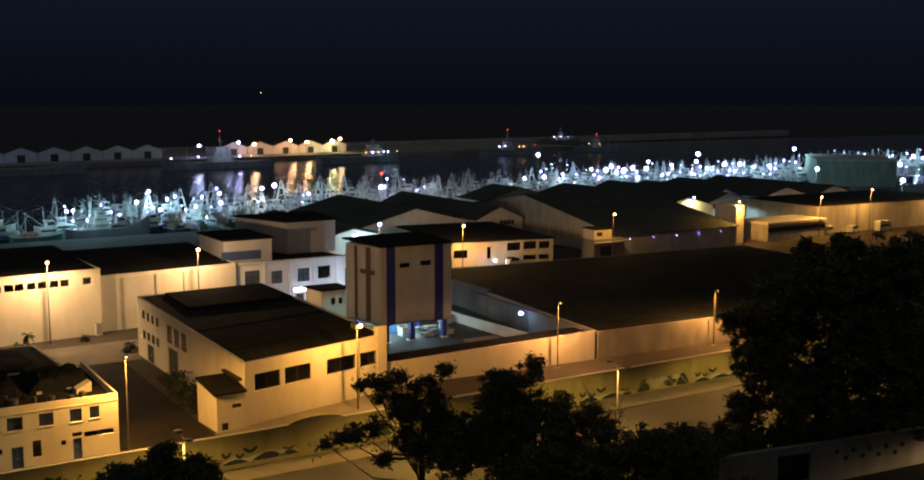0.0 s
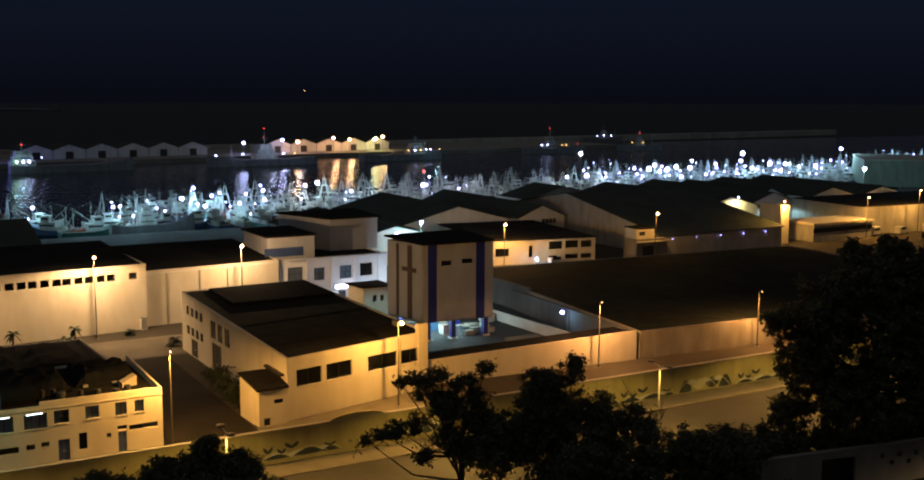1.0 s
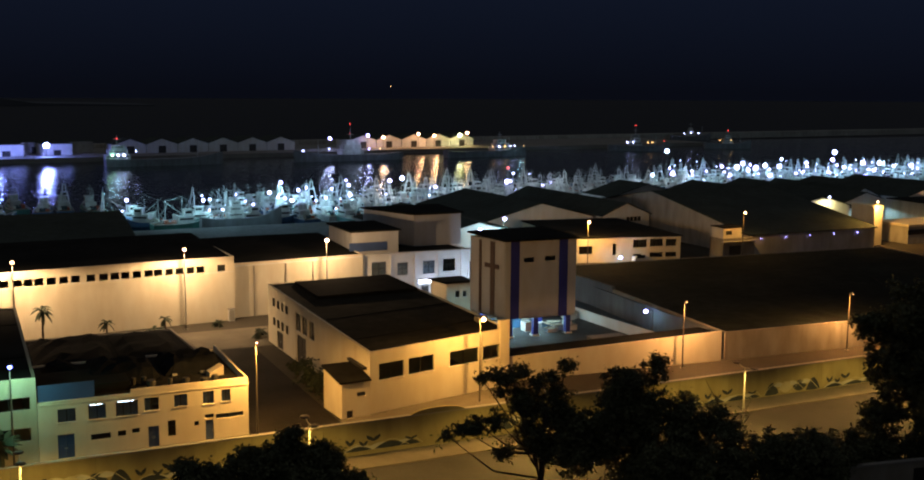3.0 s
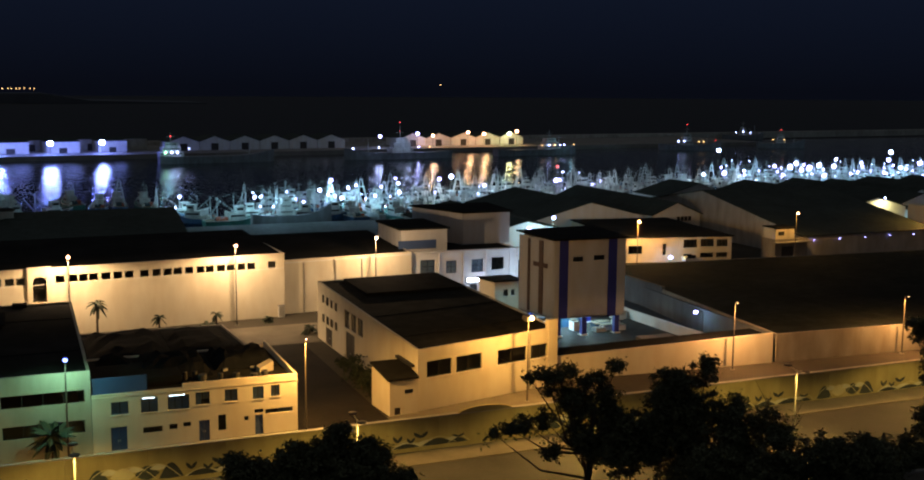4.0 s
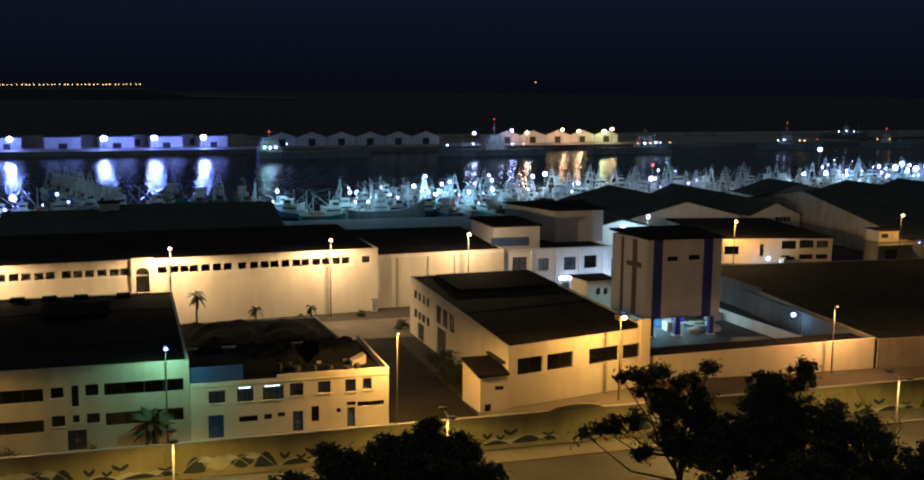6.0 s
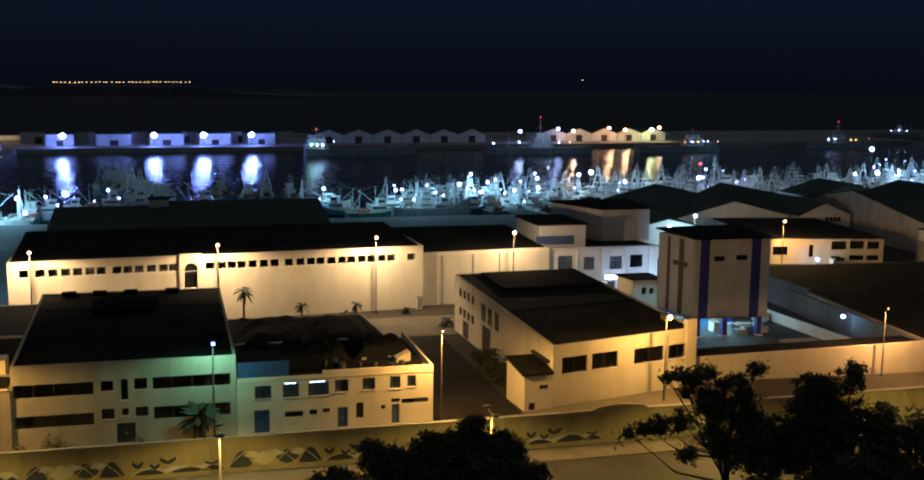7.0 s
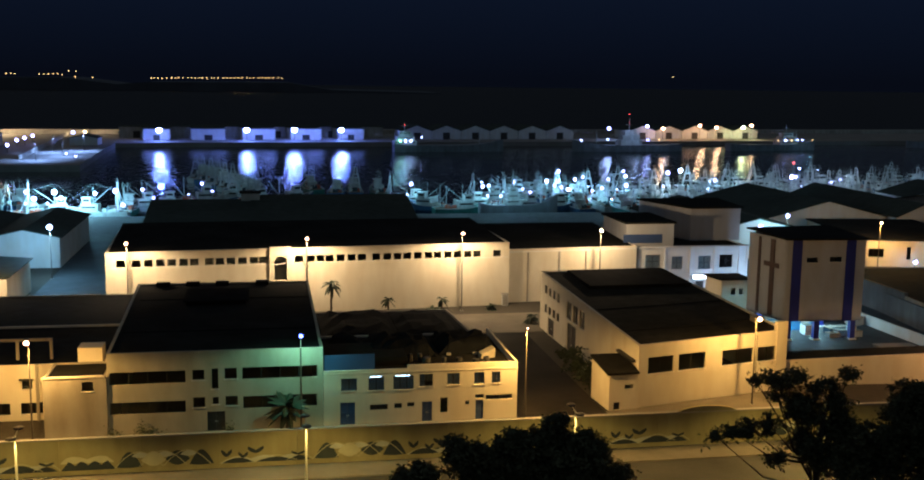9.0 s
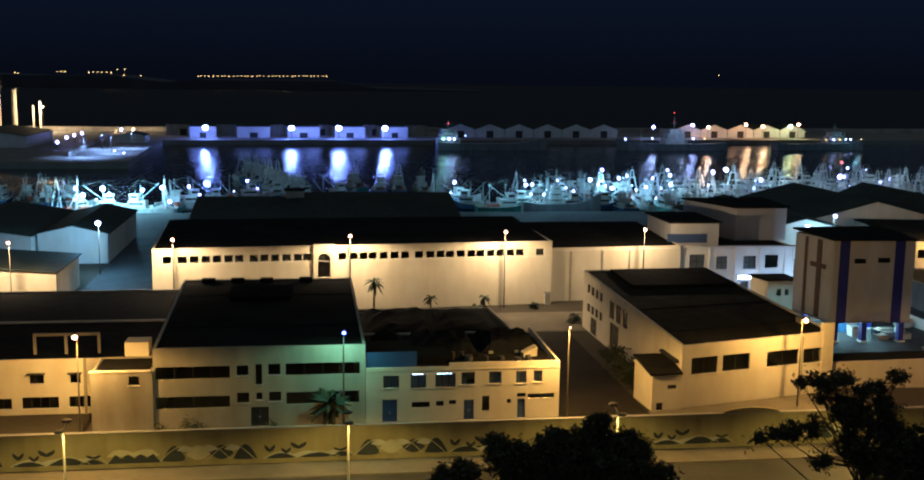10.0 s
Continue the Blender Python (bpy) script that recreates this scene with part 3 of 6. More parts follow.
def heap(name, x0, y0, x1, y1, z, top, seed, label, nx=9, ny=7):
    """A sagging tarpaulin over heaped goods: a closed mesh with an uneven top."""
    r = random.Random(seed)
    t = thing(name, ((x0 + x1) / 2, (y0 + y1) / 2, z), label, "tarpaulin", "roof tarpaulins")
    b = bmesh.new()
    g = []
    for j in range(ny + 1):
        row = []
        for i in range(nx + 1):
            e = min(i, nx - i, j, ny - j)
            h = 0.12 if e == 0 else top * r.uniform(0.6, 1.0) * min(1, 0.62 + 0.22 * e)
            row.append(b.verts.new((x0 + (x1 - x0) * i / nx + (r.uniform(-0.3, 0.3) if e else 0), y0 + (y1 - y0) * j / ny + (r.uniform(-0.3, 0.3) if e else 0), z + h)))
        g.append(row)
    for j in range(ny):
        for i in range(nx):
            b.faces.new((g[j][i], g[j][i + 1], g[j + 1][i + 1], g[j + 1][i]))
    rim = g[0] + [g[j][nx] for j in range(1, ny + 1)] + g[ny][nx - 1::-1] + [g[j][0] for j in range(ny - 1, 0, -1)]
    foot_ = [b.verts.new((v.co.x, v.co.y, z + 0.004)) for v in rim]
    for i in range(len(rim)):
        k = (i + 1) % len(rim)
        b.faces.new((rim[i], foot_[i], foot_[k], rim[k]))
    part("cover", b, NEAR_BLACK, t)
    for i in range(1, nx, 4):
        u = x0 + (x1 - x0) * i / nx
        part("weight_block", boxes((u, y0 - 0.35, z + 0.01, u + 0.5, y0 - 0.05, z + 0.28)), CONCRETE, t)
    return t


heap("tarpaulin", 11.4, 119.5, 19.2, 129.5, 5.9, 1.8, 4, "dark tarpaulin over goods heaped on the roof")
heap("tarpaulin", 19.8, 121.0, 26.8, 130.2, 5.9, 1.5, 8, "dark sagging tarpaulin at the edge of the roof")
heap("tarpaulin", 7.2, 125.2, 11.0, 130.4, 5.9, 1.7, 9, "dark tarpaulin beside the blue roof screen", 4, 4)

# ---- low store behind the front house ----
foot = [(6.2, 131.3), (27.3, 131.3), (26, 152.5), (6.2, 153)]
st = thing("low_store", (16, 142, 0), "low dark flat-roofed store behind the house", "building")
closed(st, foot, 0, 4.4, PLASTER_GREY)
# roof in near-black so lamplight barely shows on it
flat_roof(st, [(6.5, 131.6), (27, 131.6), (25.7, 152.2), (6.5, 152.7)], 4.2, NEAR_BLACK)

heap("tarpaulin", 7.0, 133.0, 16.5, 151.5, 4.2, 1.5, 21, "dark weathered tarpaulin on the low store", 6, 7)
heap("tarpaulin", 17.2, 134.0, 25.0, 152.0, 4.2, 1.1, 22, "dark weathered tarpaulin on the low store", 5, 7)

# ---- central factory ----
foot = [(-16.6, 114.5), (5.9, 114.5), (5.9, 153.5), (-17.6, 153.5)]
cf = thing("factory", (-5.5, 134, 0), "two-storey pale factory with long dark ribbon windows", "factory")
s = Side(foot[0], foot[1])
wins = [(0.2, 8.0, 5.5, 6.85), (0.2, 7.95, 2.25, 3.55), (8.7, 9.95, 5.75, 6.85), (12.05, 13.35, 5.75, 6.95), (13.9, 21.9, 5.65, 6.95), (13.95, 21.85, 2.4, 3.75), (8.7, 10.0, 2.7, 3.85), (10.75, 11.4, 3.0, 3.8), (12.1, 13.4, 2.8, 3.85), (10.7, 11.4, 4.7, 6.95)]
dr = (10.15, 12.05, 0.05, 2.2)
wall(cf, s, 0, 8.9, FACTORY_WALL, [*wins, dr])
closed(cf, foot, 0, 8.9, FACTORY_WALL, skip=(0,))
for w in wins:
    window(cf, s, *w, cols=max(1, round((w[1] - w[0]) / 2.0)), sill=w[1] - w[0] < 2)
door(cf, s, *dr, DOOR_DARK)
flat_roof(cf, [(-16.3, 114.8), (5.6, 114.8), (5.6, 153.2), (-17.3, 153.2)], 8.75)
for x in (-15, -11, -7, -1.5):
    part("skylight", boxes((x, 151.6, 8.75, x + 1.8, 152.8, 9.25)), BITUMEN, cf)
part("roof_house", boxes((-10.2, 139, 8.75, -2.6, 146.5, 9.2)), BITUMEN, cf)
part("roof_house_cap", boxes((-10.5, 138.7, 9.203, -2.3, 146.8, 9.3)), NEAR_BLACK, cf)
for i in (1, 4):
    part("roof_seam", boxes((-16.2, 118.5 + i * 6, 8.753, 5.5, 118.7 + i * 6, 8.80)), NEAR_BLACK, cf)

# ---- left house and stair block ----
foot = [(-72, 121), (-17.6, 121), (-17.6, 140), (-72, 140)]
lh = thing("left_house", (-45, 130, 0), "low cream workshop with barred windows and a flat roof", "house")
s = Side(foot[0], foot[1])
wins = [(41.2, 42.7, 3.55, 4.6), (45.5, 46.6, 3.55, 4.6), (40.3, 44.2, 0.7, 2.0), (45.3, 47.6, 0.75, 2.0), (35.5, 39.2, 0.7, 1.9), (36.5, 38, 3.55, 4.6)]
wall(lh, s, 0, 6.3, PLASTER, wins)
closed(lh, foot, 0, 6.3, PLASTER, skip=(0,))
for w in wins:
    window(lh, s, *w, cols=max(1, round((w[1] - w[0]) / 0.9)))
# near-black again, keeping the workshop roof looking unlit
flat_roof(lh, [(-71.7, 121.3), (-17.9, 121.3), (-17.9, 139.7), (-71.7, 139.7)], 6.1, NEAR_BLACK)
for u0, u1 in ((41.0, 42.9), (45.3, 46.8)):
    b = bmesh.new()
    s.block(b, u0, u1, -0.5, -0.003, 4.65, 4.75)
    part("awning", b, DARK_METAL, lh)
b = bmesh.new()
s.block(b, 47.0, 47.3, -0.3, -0.003, 0, 6.3)
part("pilaster", b, PLASTER_GREY, lh)
part("roof_hut", boxes((-20.6, 121.4, 6.1, -18, 124, 7.9)), PLASTER, lh)
part("roof_frame", boxes((-31, 124, 6.1, -30.7, 124.3, 8.2), (-24, 124, 6.1, -23.7, 124.3, 8.2), (-31, 124, 8.2, -23.7, 124.3, 8.5), (-27.6, 124, 6.1, -27.3, 124.3, 8.2)), PLASTER_GREY, lh)
foot = [(-23, 114.3), (-16.65, 114.3), (-16.65, 120.9), (-23, 120.9)]
sb = thing("stair_block", (-20, 117.5, 0), "plain grey rendered stair block beside the factory", "building")
s = Side(foot[0], foot[1])
wall(sb, s, 0, 6.45, PLASTER_GREY, [(3.9, 5.0, 5.0, 6.0)])
closed(sb, foot, 0, 6.45, PLASTER_GREY, skip=(0,))
window(sb, s, 3.9, 5.0, 5.0, 6.0, cols=1)
flat_roof(sb, [(-22.7, 114.6), (-17.3, 114.6), (-17.3, 120.6), (-22.7, 120.6)], 6.3)
part("coping", boxes((-23.1, 114.2, 6.453, -16.9, 114.7, 6.6)), PLASTER, sb)
bs = thing("back_store", (-45, 150, 0), "dark flat-roofed store behind the workshop", "building")
closed(bs, [(-72, 140.3), (-18, 140.3), (-18, 160), (-72, 160)], 0, 6.25, PLASTER_GREY)
# store roof darkened by colour against the nearby street lamps
flat_roof(bs, [(-71.7, 140.6), (-18.3, 140.6), (-18.3, 159.7), (-71.7, 159.7)], 6.1, NEAR_BLACK)

# ---- long lit warehouse ----
lw0, lw1 = (-24.3, 170.0), (40.3, 175.0)
lw = thing("long_warehouse", (8, 185, 0), "long cream warehouse with a row of small high windows", "warehouse")
s = Side(lw0, lw1)
us = [1.6, 3.9, 5.7, 7.5, 9.2, 11.0, 12.6, 14.9, 16.5, 18.2, 20.0, 21.8, 23.3, 28.9, 30.8, 32.3, 33.8, 35.6, 37.4, 39.1, 41.4, 43.3, 45.0, 46.6, 48.4, 50.2, 51.7, 53.5, 55.1, 56.9, 58.5, 62.0]
wins = [(u, u + 1.32, 8.32, 9.42) for u in us]
arch = (25.6, 27.6, 5.5, 9.4)
wall(lw, s, 0, 10.7, PLASTER, [*wins, arch])
q1, q2 = (39.0, 203.0), (-25.5, 200.0)
closed(lw, [lw0, lw1, q1, q2], 0, 10.7, PLASTER, skip=(0,))
for w in wins:
    window(lw, s, *w, cols=1, deep=0.18, sill=False)
a = bmesh.new()
s.block(a, 24.9, 25.6, -0.45, -0.003, 0, 10.95)
s.block(a, 27.6, 28.3, -0.45, -0.003, 0, 10.95)
s.block(a, 25.6, 27.6, -0.45, -0.003, 9.45, 10.95)
s.block(a, 25.6, 27.6, -0.45, -0.003, 0, 5.5)
part("entrance_bay", a, PLASTER, lw, "projecting plastered bay")
a = bmesh.new()
for i in range(8):
    t0, t1 = math.pi * i / 8, math.pi * (i + 1) / 8
    va = [a.verts.new(s.to(26.6 + 1.0 * math.cos(t), d, 8.45 + 1.0 * math.sin(t))) for t in (t0, t1) for d in (-0.3, 0.1)]
    vb = [a.verts.new(s.to(26.6 + 1.0 * math.cos(t), d, 9.46)) for t in (t0, t1) for d in (-0.3, 0.1)]
    a.faces.new((va[0], va[2], vb[2], vb[0]))
    a.faces.new((va[0], va[1], va[3], va[2]))
    a.faces.new((va[1], va[3], vb[3], vb[1]))
part("arch", a, PLASTER, lw)
window(lw, s, *arch, cols=1, sill=False, deep=0.2)
flat_roof(lw, [(-24.0, 170.4), (40.0, 175.3), (38.7, 202.7), (-25.2, 199.7)], [10.5, 10.5, 11.3, 11.3])
a = bmesh.new()
s.block(a, 0, s.len, -0.12, -0.003, 10.45, 10.7)
part("cornice", a, PLASTER, lw)
a = bmesh.new()
s.block(a, 0, s.len, -0.05, -0.003, 8.12, 8.22)
part("sill_band", a, PLASTER_WHITE, lw)

# ---- set-back warehouse ----
sw = thing("setback_warehouse", (52, 190, 0), "plain cream warehouse with thin pilasters and drainpipes", "warehouse")
foot = [(40.5, 176.5), (64.0, 178.4), (64.0, 204), (40.5, 204)]
closed(sw, foot, 0, 9.2, PLASTER)
s = Side(foot[0], foot[1])
for u in (3.4, 9.1, 14.0, 16.6):
    b = bmesh.new()
    s.block(b, u, u + 0.22, -0.16, -0.003, 0, 8.6)
    part("pilaster", b, PLASTER_GREY, sw)
b = bmesh.new()
s.block(b, 0, s.len, -0.1, -0.004, 8.65, 8.85)
part("cornice", b, PLASTER_WHITE, sw)
flat_roof(sw, [(40.8, 176.8), (63.7, 178.7), (63.7, 203.7), (40.8, 203.7)], [9.0, 9.0, 10, 10])

# ---- white office block ----
ob0, ob1 = (64.3, 179.2), (85.6, 180.0)
of = thing("white_office", (75, 190, 0), "white office block with a glowing sign and blue band", "office")
s = Side(ob0, ob1)
wins = [(1.7, 4.5, 4.9, 7.4), (6.7, 8.8, 4.7, 7.0), (11.8, 14.2, 4.6, 7.0), (15.9, 18.4, 4.8, 7.1)]
wall(of, s, 0, 8.6, PLASTER_WHITE, [*wins, (11.5, 13.0, 0.05, 2.4)])
closed(of, [ob0, ob1, (85.6, 203), (64.3, 203)], 0, 8.6, PLASTER_WHITE, skip=(0,))
for w in wins:
    window(of, s, *w, cols=2, rows=2)
for w in wins[:3]:
    b = bmesh.new()
    s.block(b, w[0] + 0.05, w[1] - 0.05, 0.225, 0.24, w[2] + 0.05, w[3] - 0.05)
    part("infill", b, CURTAIN, of, "pale grey drawn window blind")
door(of, s, 11.5, 13.0, 0.05, 2.4, DOOR_DARK)
for u in (0.1, 5.2, 10.0, 14.7, 19.5, 21.0):
    b = bmesh.new()
    s.block(b, u, u + 0.3, -0.25, -0.003, 0, 8.6)
    part("pilaster", b, PLASTER_WHITE, of)
flat_roof(of, [(64.6, 179.5), (85.3, 180.3), (85.3, 202.7), (64.6, 202.7)], 8.4)
u0 = boxes((63.5, 182.5, 8.4, 72.4, 196, 12.5))
part("upper_storey", u0, TOWER_PAINT, of)
part("upper_roof", boxes((63.1, 182.1, 12.503, 72.8, 196.4, 12.8)), BITUMEN, of)
part("blue_band", boxes((62.9, 182.38, 9.0, 70.2, 182.497, 10.6)), DOOR_BLUE, of, "faded blue painted band")
part("lift_tower", prism(bmesh.new(), [(78, 188.5), (87.8, 188.5), (89, 202.8), (72.9, 202.8)], 8.4, 14.4), TOWER_PAINT, of)
part("tower_roof", prism(bmesh.new(), [(77.7, 188.1), (88.2, 188.1), (89.4, 203.2), (72.4, 203.2)], 14.403, 14.75), BITUMEN, of)
part("cornice", boxes((64.2, 178.9, 8.603, 85.7, 179.9, 8.85)), PLASTER_WHITE, of)
sg = thing("lit_sign", (76.6, 179.2, 3.0), "glowing bluish white sign board with one dark line", "sign")
b = bmesh.new()
s.block(b, 10.8, 14.4, -0.45, -0.3, 2.95, 3.55)
part("board", b, SIGN_GLOW, sg)
b = bmesh.new()
s.block(b, 10.7, 14.5, -0.3, -0.2, 2.87, 3.63)
s.block(b, 12.3, 12.6, -0.2, 0.0, 2.9, 3.4)
part("backing", b, DARK_METAL, sg)
glow_light(76.8, 176.2, 3.6, 60, (0.6, 0.74, 1.0), 0.6)
# extra light without a lamp body, brightening the office's right end
glow_light(85.5, 175.0, 3.2, 300, (0.6, 0.76, 1.0), 0.8)

# ---- flat-roofed warehouse with the dark roof ----
F_L, F_R, B_R, B_L = (42.5, 116.3), (63.5, 121.3), (61.2, 158.5), (41.4, 157.8)
wh = thing("dark_roofed_warehouse", (52, 137, 0), "cream warehouse with a wide dark flat roof", "warehouse")
tops = [7.5, 7.6, 8.8, 8.8]
s = Side(F_L, F_R)
WH_FRONT = [(1.3, 4.9, 3.9, 5.9), (5.6, 9.4, 3.9, 5.9), (11.9, 16.5, 3.9, 5.8), (17.2, 20.3, 3.9, 5.7)]
wall(wh, s, 0, 7.5, PLASTER, WH_FRONT, z1b=7.6)
for w in WH_FRONT:
    window(wh, s, *w, cols=2, deep=0.2)
s2 = Side((41.41, 157.45), (42.49, 116.62))
small = [(2.0 + 2.1 * i, 3.3 + 2.1 * i, z, z + 1.25) for i in range(4) for z in (3.0, 5.9)]
big = [(13.0 + 2.9 * i, 15.3 + 2.9 * i, 4.5, 7.0) for i in range(3)]
gates = [(4.0, 7.0, 0.05, 2.6), (13.5, 17.5, 0.05, 4.0)]
wall(wh, s2, 0, 8.8, PLASTER, [*small, *big, *gates], z1b=7.5)
for w in small:
    window(wh, s2, *w, cols=1, sill=False)
for w in big:
    window(wh, s2, *w, cols=2)
for g in gates:
    door(wh, s2, *g, DOOR_DARK)
wall(wh, Side((63.48, 121.62), (61.22, 158.15)), 0, 7.6, PLASTER, z1b=8.8)
wall(wh, Side(B_R, B_L), 0, 8.8, PLASTER)
flat_roof(wh, [(42.8, 116.7), (63.2, 121.7), (60.9, 158.1), (41.7, 157.4)], [7.3, 7.4, 8.65, 8.65], FELT)
b = bmesh.new()
s.block(b, s.len - 1.6, s.len, -0.12, 0.5, 0, 8.7)
part("corner_pier", b, PLASTER, wh)
b = bmesh.new()
s.block(b, 16.9, 17.05, -0.12, -0.003, 0, 7.3)
part("drainpipe", b, PLASTER_GREY, wh)
b = bmesh.new()
s2.block(b, s2.len - 6, s2.len - 0.6, -0.5, -0.003, 5.2, 5.5)
part("canopy", b, DARK_METAL, wh)
an = thing("annex", (40.5, 118, 0), "small cream lean-to annex with a sloping roof", "building")
foot = [(38.8, 115.6), (42.4, 115.9), (42.35, 121.4), (38.4, 121.2)]
s = Side(foot[0], foot[1])
wall(an, s, 0, 4.3, PLASTER, [(1.9, 3.0, 2.5, 3.0), (0.6, 1.4, 0.05, 0.95)])
closed(an, foot, 0, 4.3, PLASTER, skip=(0,), tops=[4.3, 4.3, 5.1, 5.1], thick=0.25)
window(an, s, 1.9, 3.0, 2.5, 3.0, cols=1, sill=False)
door(an, s, 0.6, 1.4, 0.05, 0.95, DOOR_DARK, 1)
flat_roof(an, [(38.5, 115.3), (42.45, 115.6), (42.4, 121.4), (38.2, 121.4)], [4.5, 4.5, 5.3, 5.3])

# back of the roof darkened by colour to look unlit
part("roof_step", prism(bmesh.new(), [(45.5, 146), (61.2, 146.4), (60.8, 157.9), (45.4, 157.3)], 8.3, [8.72, 8.72, 9.0, 9.0]), NEAR_BLACK, wh)
for i in (1, 4):
    part("roof_seam", prism(bmesh.new(), [(42.9, 119.5 + i * 3.6), (62.6, 123.8 + i * 3.4), (62.6, 124.0 + i * 3.4), (42.9, 119.7 + i * 3.6)], 7.35, [7.42 + 0.125 * i, 7.56 + 0.118 * i, 7.56 + 0.118 * i, 7.42 + 0.125 * i]), NEAR_BLACK, wh)
part("roof_block", boxes((61.2, 125.6, 7.5, 62.2, 127.0, 8.2)), PLASTER_GREY, wh)

# ---- tower on columns ----
tw = thing("storage_tower", (81, 149, 0), "windowed pale concrete tower with blue stripes on columns", "tower")
T = [(74.8, 144.2), (86.8, 143.5), (86.6, 154.0), (73.0, 153.0)]
s, sl = Side(T[0], T[1]), Side(T[3], T[0])
tz0, tz1 = 3.1, 15.2
wins = [(3.05, 4.75, 11.85, 12.6), (6.6, 8.4, 11.95, 12.7)]
wall(tw, s, tz0, tz1, TOWER_PAINT, wins)
closed(tw, T, tz0, tz1, TOWER_PAINT, skip=(0,))
for w in wins:
    window(tw, s, *w, cols=2)
for u0, u1 in ((0.8, 2.25), (9.05, 10.5)):
    b = bmesh.new()
    s.block(b, u0, u1, -0.12, -0.003, tz0, tz1 - 0.02)
    part("blue_stripe", b, STRIP_BLUE, tw, "deep blue painted rib")
for u0, u1 in ((2.35, 2.9), (5.2, 6.2)):
    b = bmesh.new()
    sl.block(b, u0, u1, -0.1, -0.003, tz0 + 0.3, tz1 - 0.3)
    part("brown_stripe", b, STRIP_BROWN, tw)
b = bmesh.new()
sl.block(b, 3.9, 7.4, -0.18, -0.103, 10.75, 11.45)
part("cross_bar", b, STRIP_BROWN, tw)
flat_roof(tw, T, tz0 + 0.25, CONCRETE)
flat_roof(tw, [(74.4, 143.8), (87.2, 143.1), (87.0, 154.4), (72.6, 153.4)], [15.45, 15.45, 15.9, 15.9])
for x, y in ((76.0, 145.2), (80.4, 145.0), (86.0, 144.6), (74.6, 152.0), (85.6, 153.0)):
    b = boxes((x - 0.4, y - 0.4, 0.05, x + 0.4, y + 0.4, tz0 + 0.05))
    col = part("column", b, STRIP_BLUE, tw)
    part("footing", boxes((x - 0.6, y - 0.6, 0.05, x + 0.6, y + 0.6, 0.25)), PLASTER_WHITE, col)
hu = thing("gate_hut", (74.5, 166, 0), "small pale gate hut with two little windows", "hut")
foot = [(73.6, 163.5), (78.2, 163.5), (78.2, 168), (72.6, 168)]
s = Side(foot[0], foot[1])
wall(hu, s, 0, 5.6, PLASTER, [(1.6, 2.4, 3.2, 4.3), (3.0, 3.7, 3.2, 4.2)])
closed(hu, foot, 0, 5.6, PLASTER, skip=(0,))
window(hu, s, 1.6, 2.4, 3.2, 4.3, cols=1)
window(hu, s, 3.0, 3.7, 3.2, 4.2, cols=1)
flat_roof(hu, [(73.2, 163.1), (78.6, 163.1), (78.6, 168.4), (72.2, 168.4)], 5.9)

# ---- yard ----
tagged(part("yard_floor", boxes((64.2, 123, -0.2, 108, 181, 0.05)), YARD), "wet grey concrete yard", "yard", kind="structure")
yw = thing("yard_wall", (80, 121.5, 0), "long cream yard wall beside the street", "wall", kind="structure")
wall(yw, Side((63.9, 122.6), (97.2, 120.4)), 0, 3.3, PLASTER, z1b=4.3)
# inner face in a darker colour, standing in for its dim light
wall(yw, Side((97.2, 120.4), (103.5, 181)), 0, 4.2, DARK_CONCRETE, z1b=3.2)
for i in range(7):
    u0 = math.radians(i * 9)
    a, c = Vector((94.9 - 1.4 * math.sin(u0), 131.5 + 3.4 * i)), Vector((94.9 - 1.4 * math.sin(u0 + math.radians(9)), 131.5 + 3.4 * (i + 0.99)))
    b = bmesh.new()
    Side(a, c).block(b, 0, (c - a).length, 0, 0.3, 0.05, 1.7)
    part("inner_wall", b, PLASTER_WHITE, yw, "pale low inner wall")
# same darkened colour for the step, in place of dim light
part("wall_step", boxes((101.2, 155, 0.05, 101.75, 168, 4.6)), DARK_CONCRETE, yw)
# dark open lot, built as a low block with a flat top
lb = thing("low_building", (118, 140, 0), "dark walled lot behind the street, topped with a flat slab", "building")
closed(lb, [(97.7, 120.3), (180, 115.5), (185, 176), (103.9, 181)], 0, 4.1, PLASTER_GREY)
flat_roof(lb, [(98, 120.7), (179.7, 116), (184.7, 175.6), (104.2, 180.6)], 4.0, GRAVEL)
lt = thing("lean_to", (80, 124, 0), "low lean-to store with a dark felt roof inside the yard wall", "building")
part("wall", prism(bmesh.new(), [(64.6, 123.1), (96.4, 121.0), (96.9, 125.2), (64.6, 126.8)], 0.06, [3.0, 3.75, 3.55, 2.85]), PLASTER_GREY, lt)
part("roof", prism(bmesh.new(), [(64.5, 122.95), (96.6, 120.9), (97.1, 125.6), (64.5, 127.2)], 2.9, [3.28, 4.0, 3.85, 3.2]), BITUMEN, lt, "dark felt roof")
cr = thing("stacked_crate", (84, 131, 0.05), "pale low container box in the yard", "container")
part("body", boxes((84.5, 133.0, 0.06, 90, 136, 1.3)), PLASTER_GREY, cr)
part("lid", boxes((84.4, 132.9, 1.303, 90.1, 136.1, 1.45)), CONCRETE, cr)

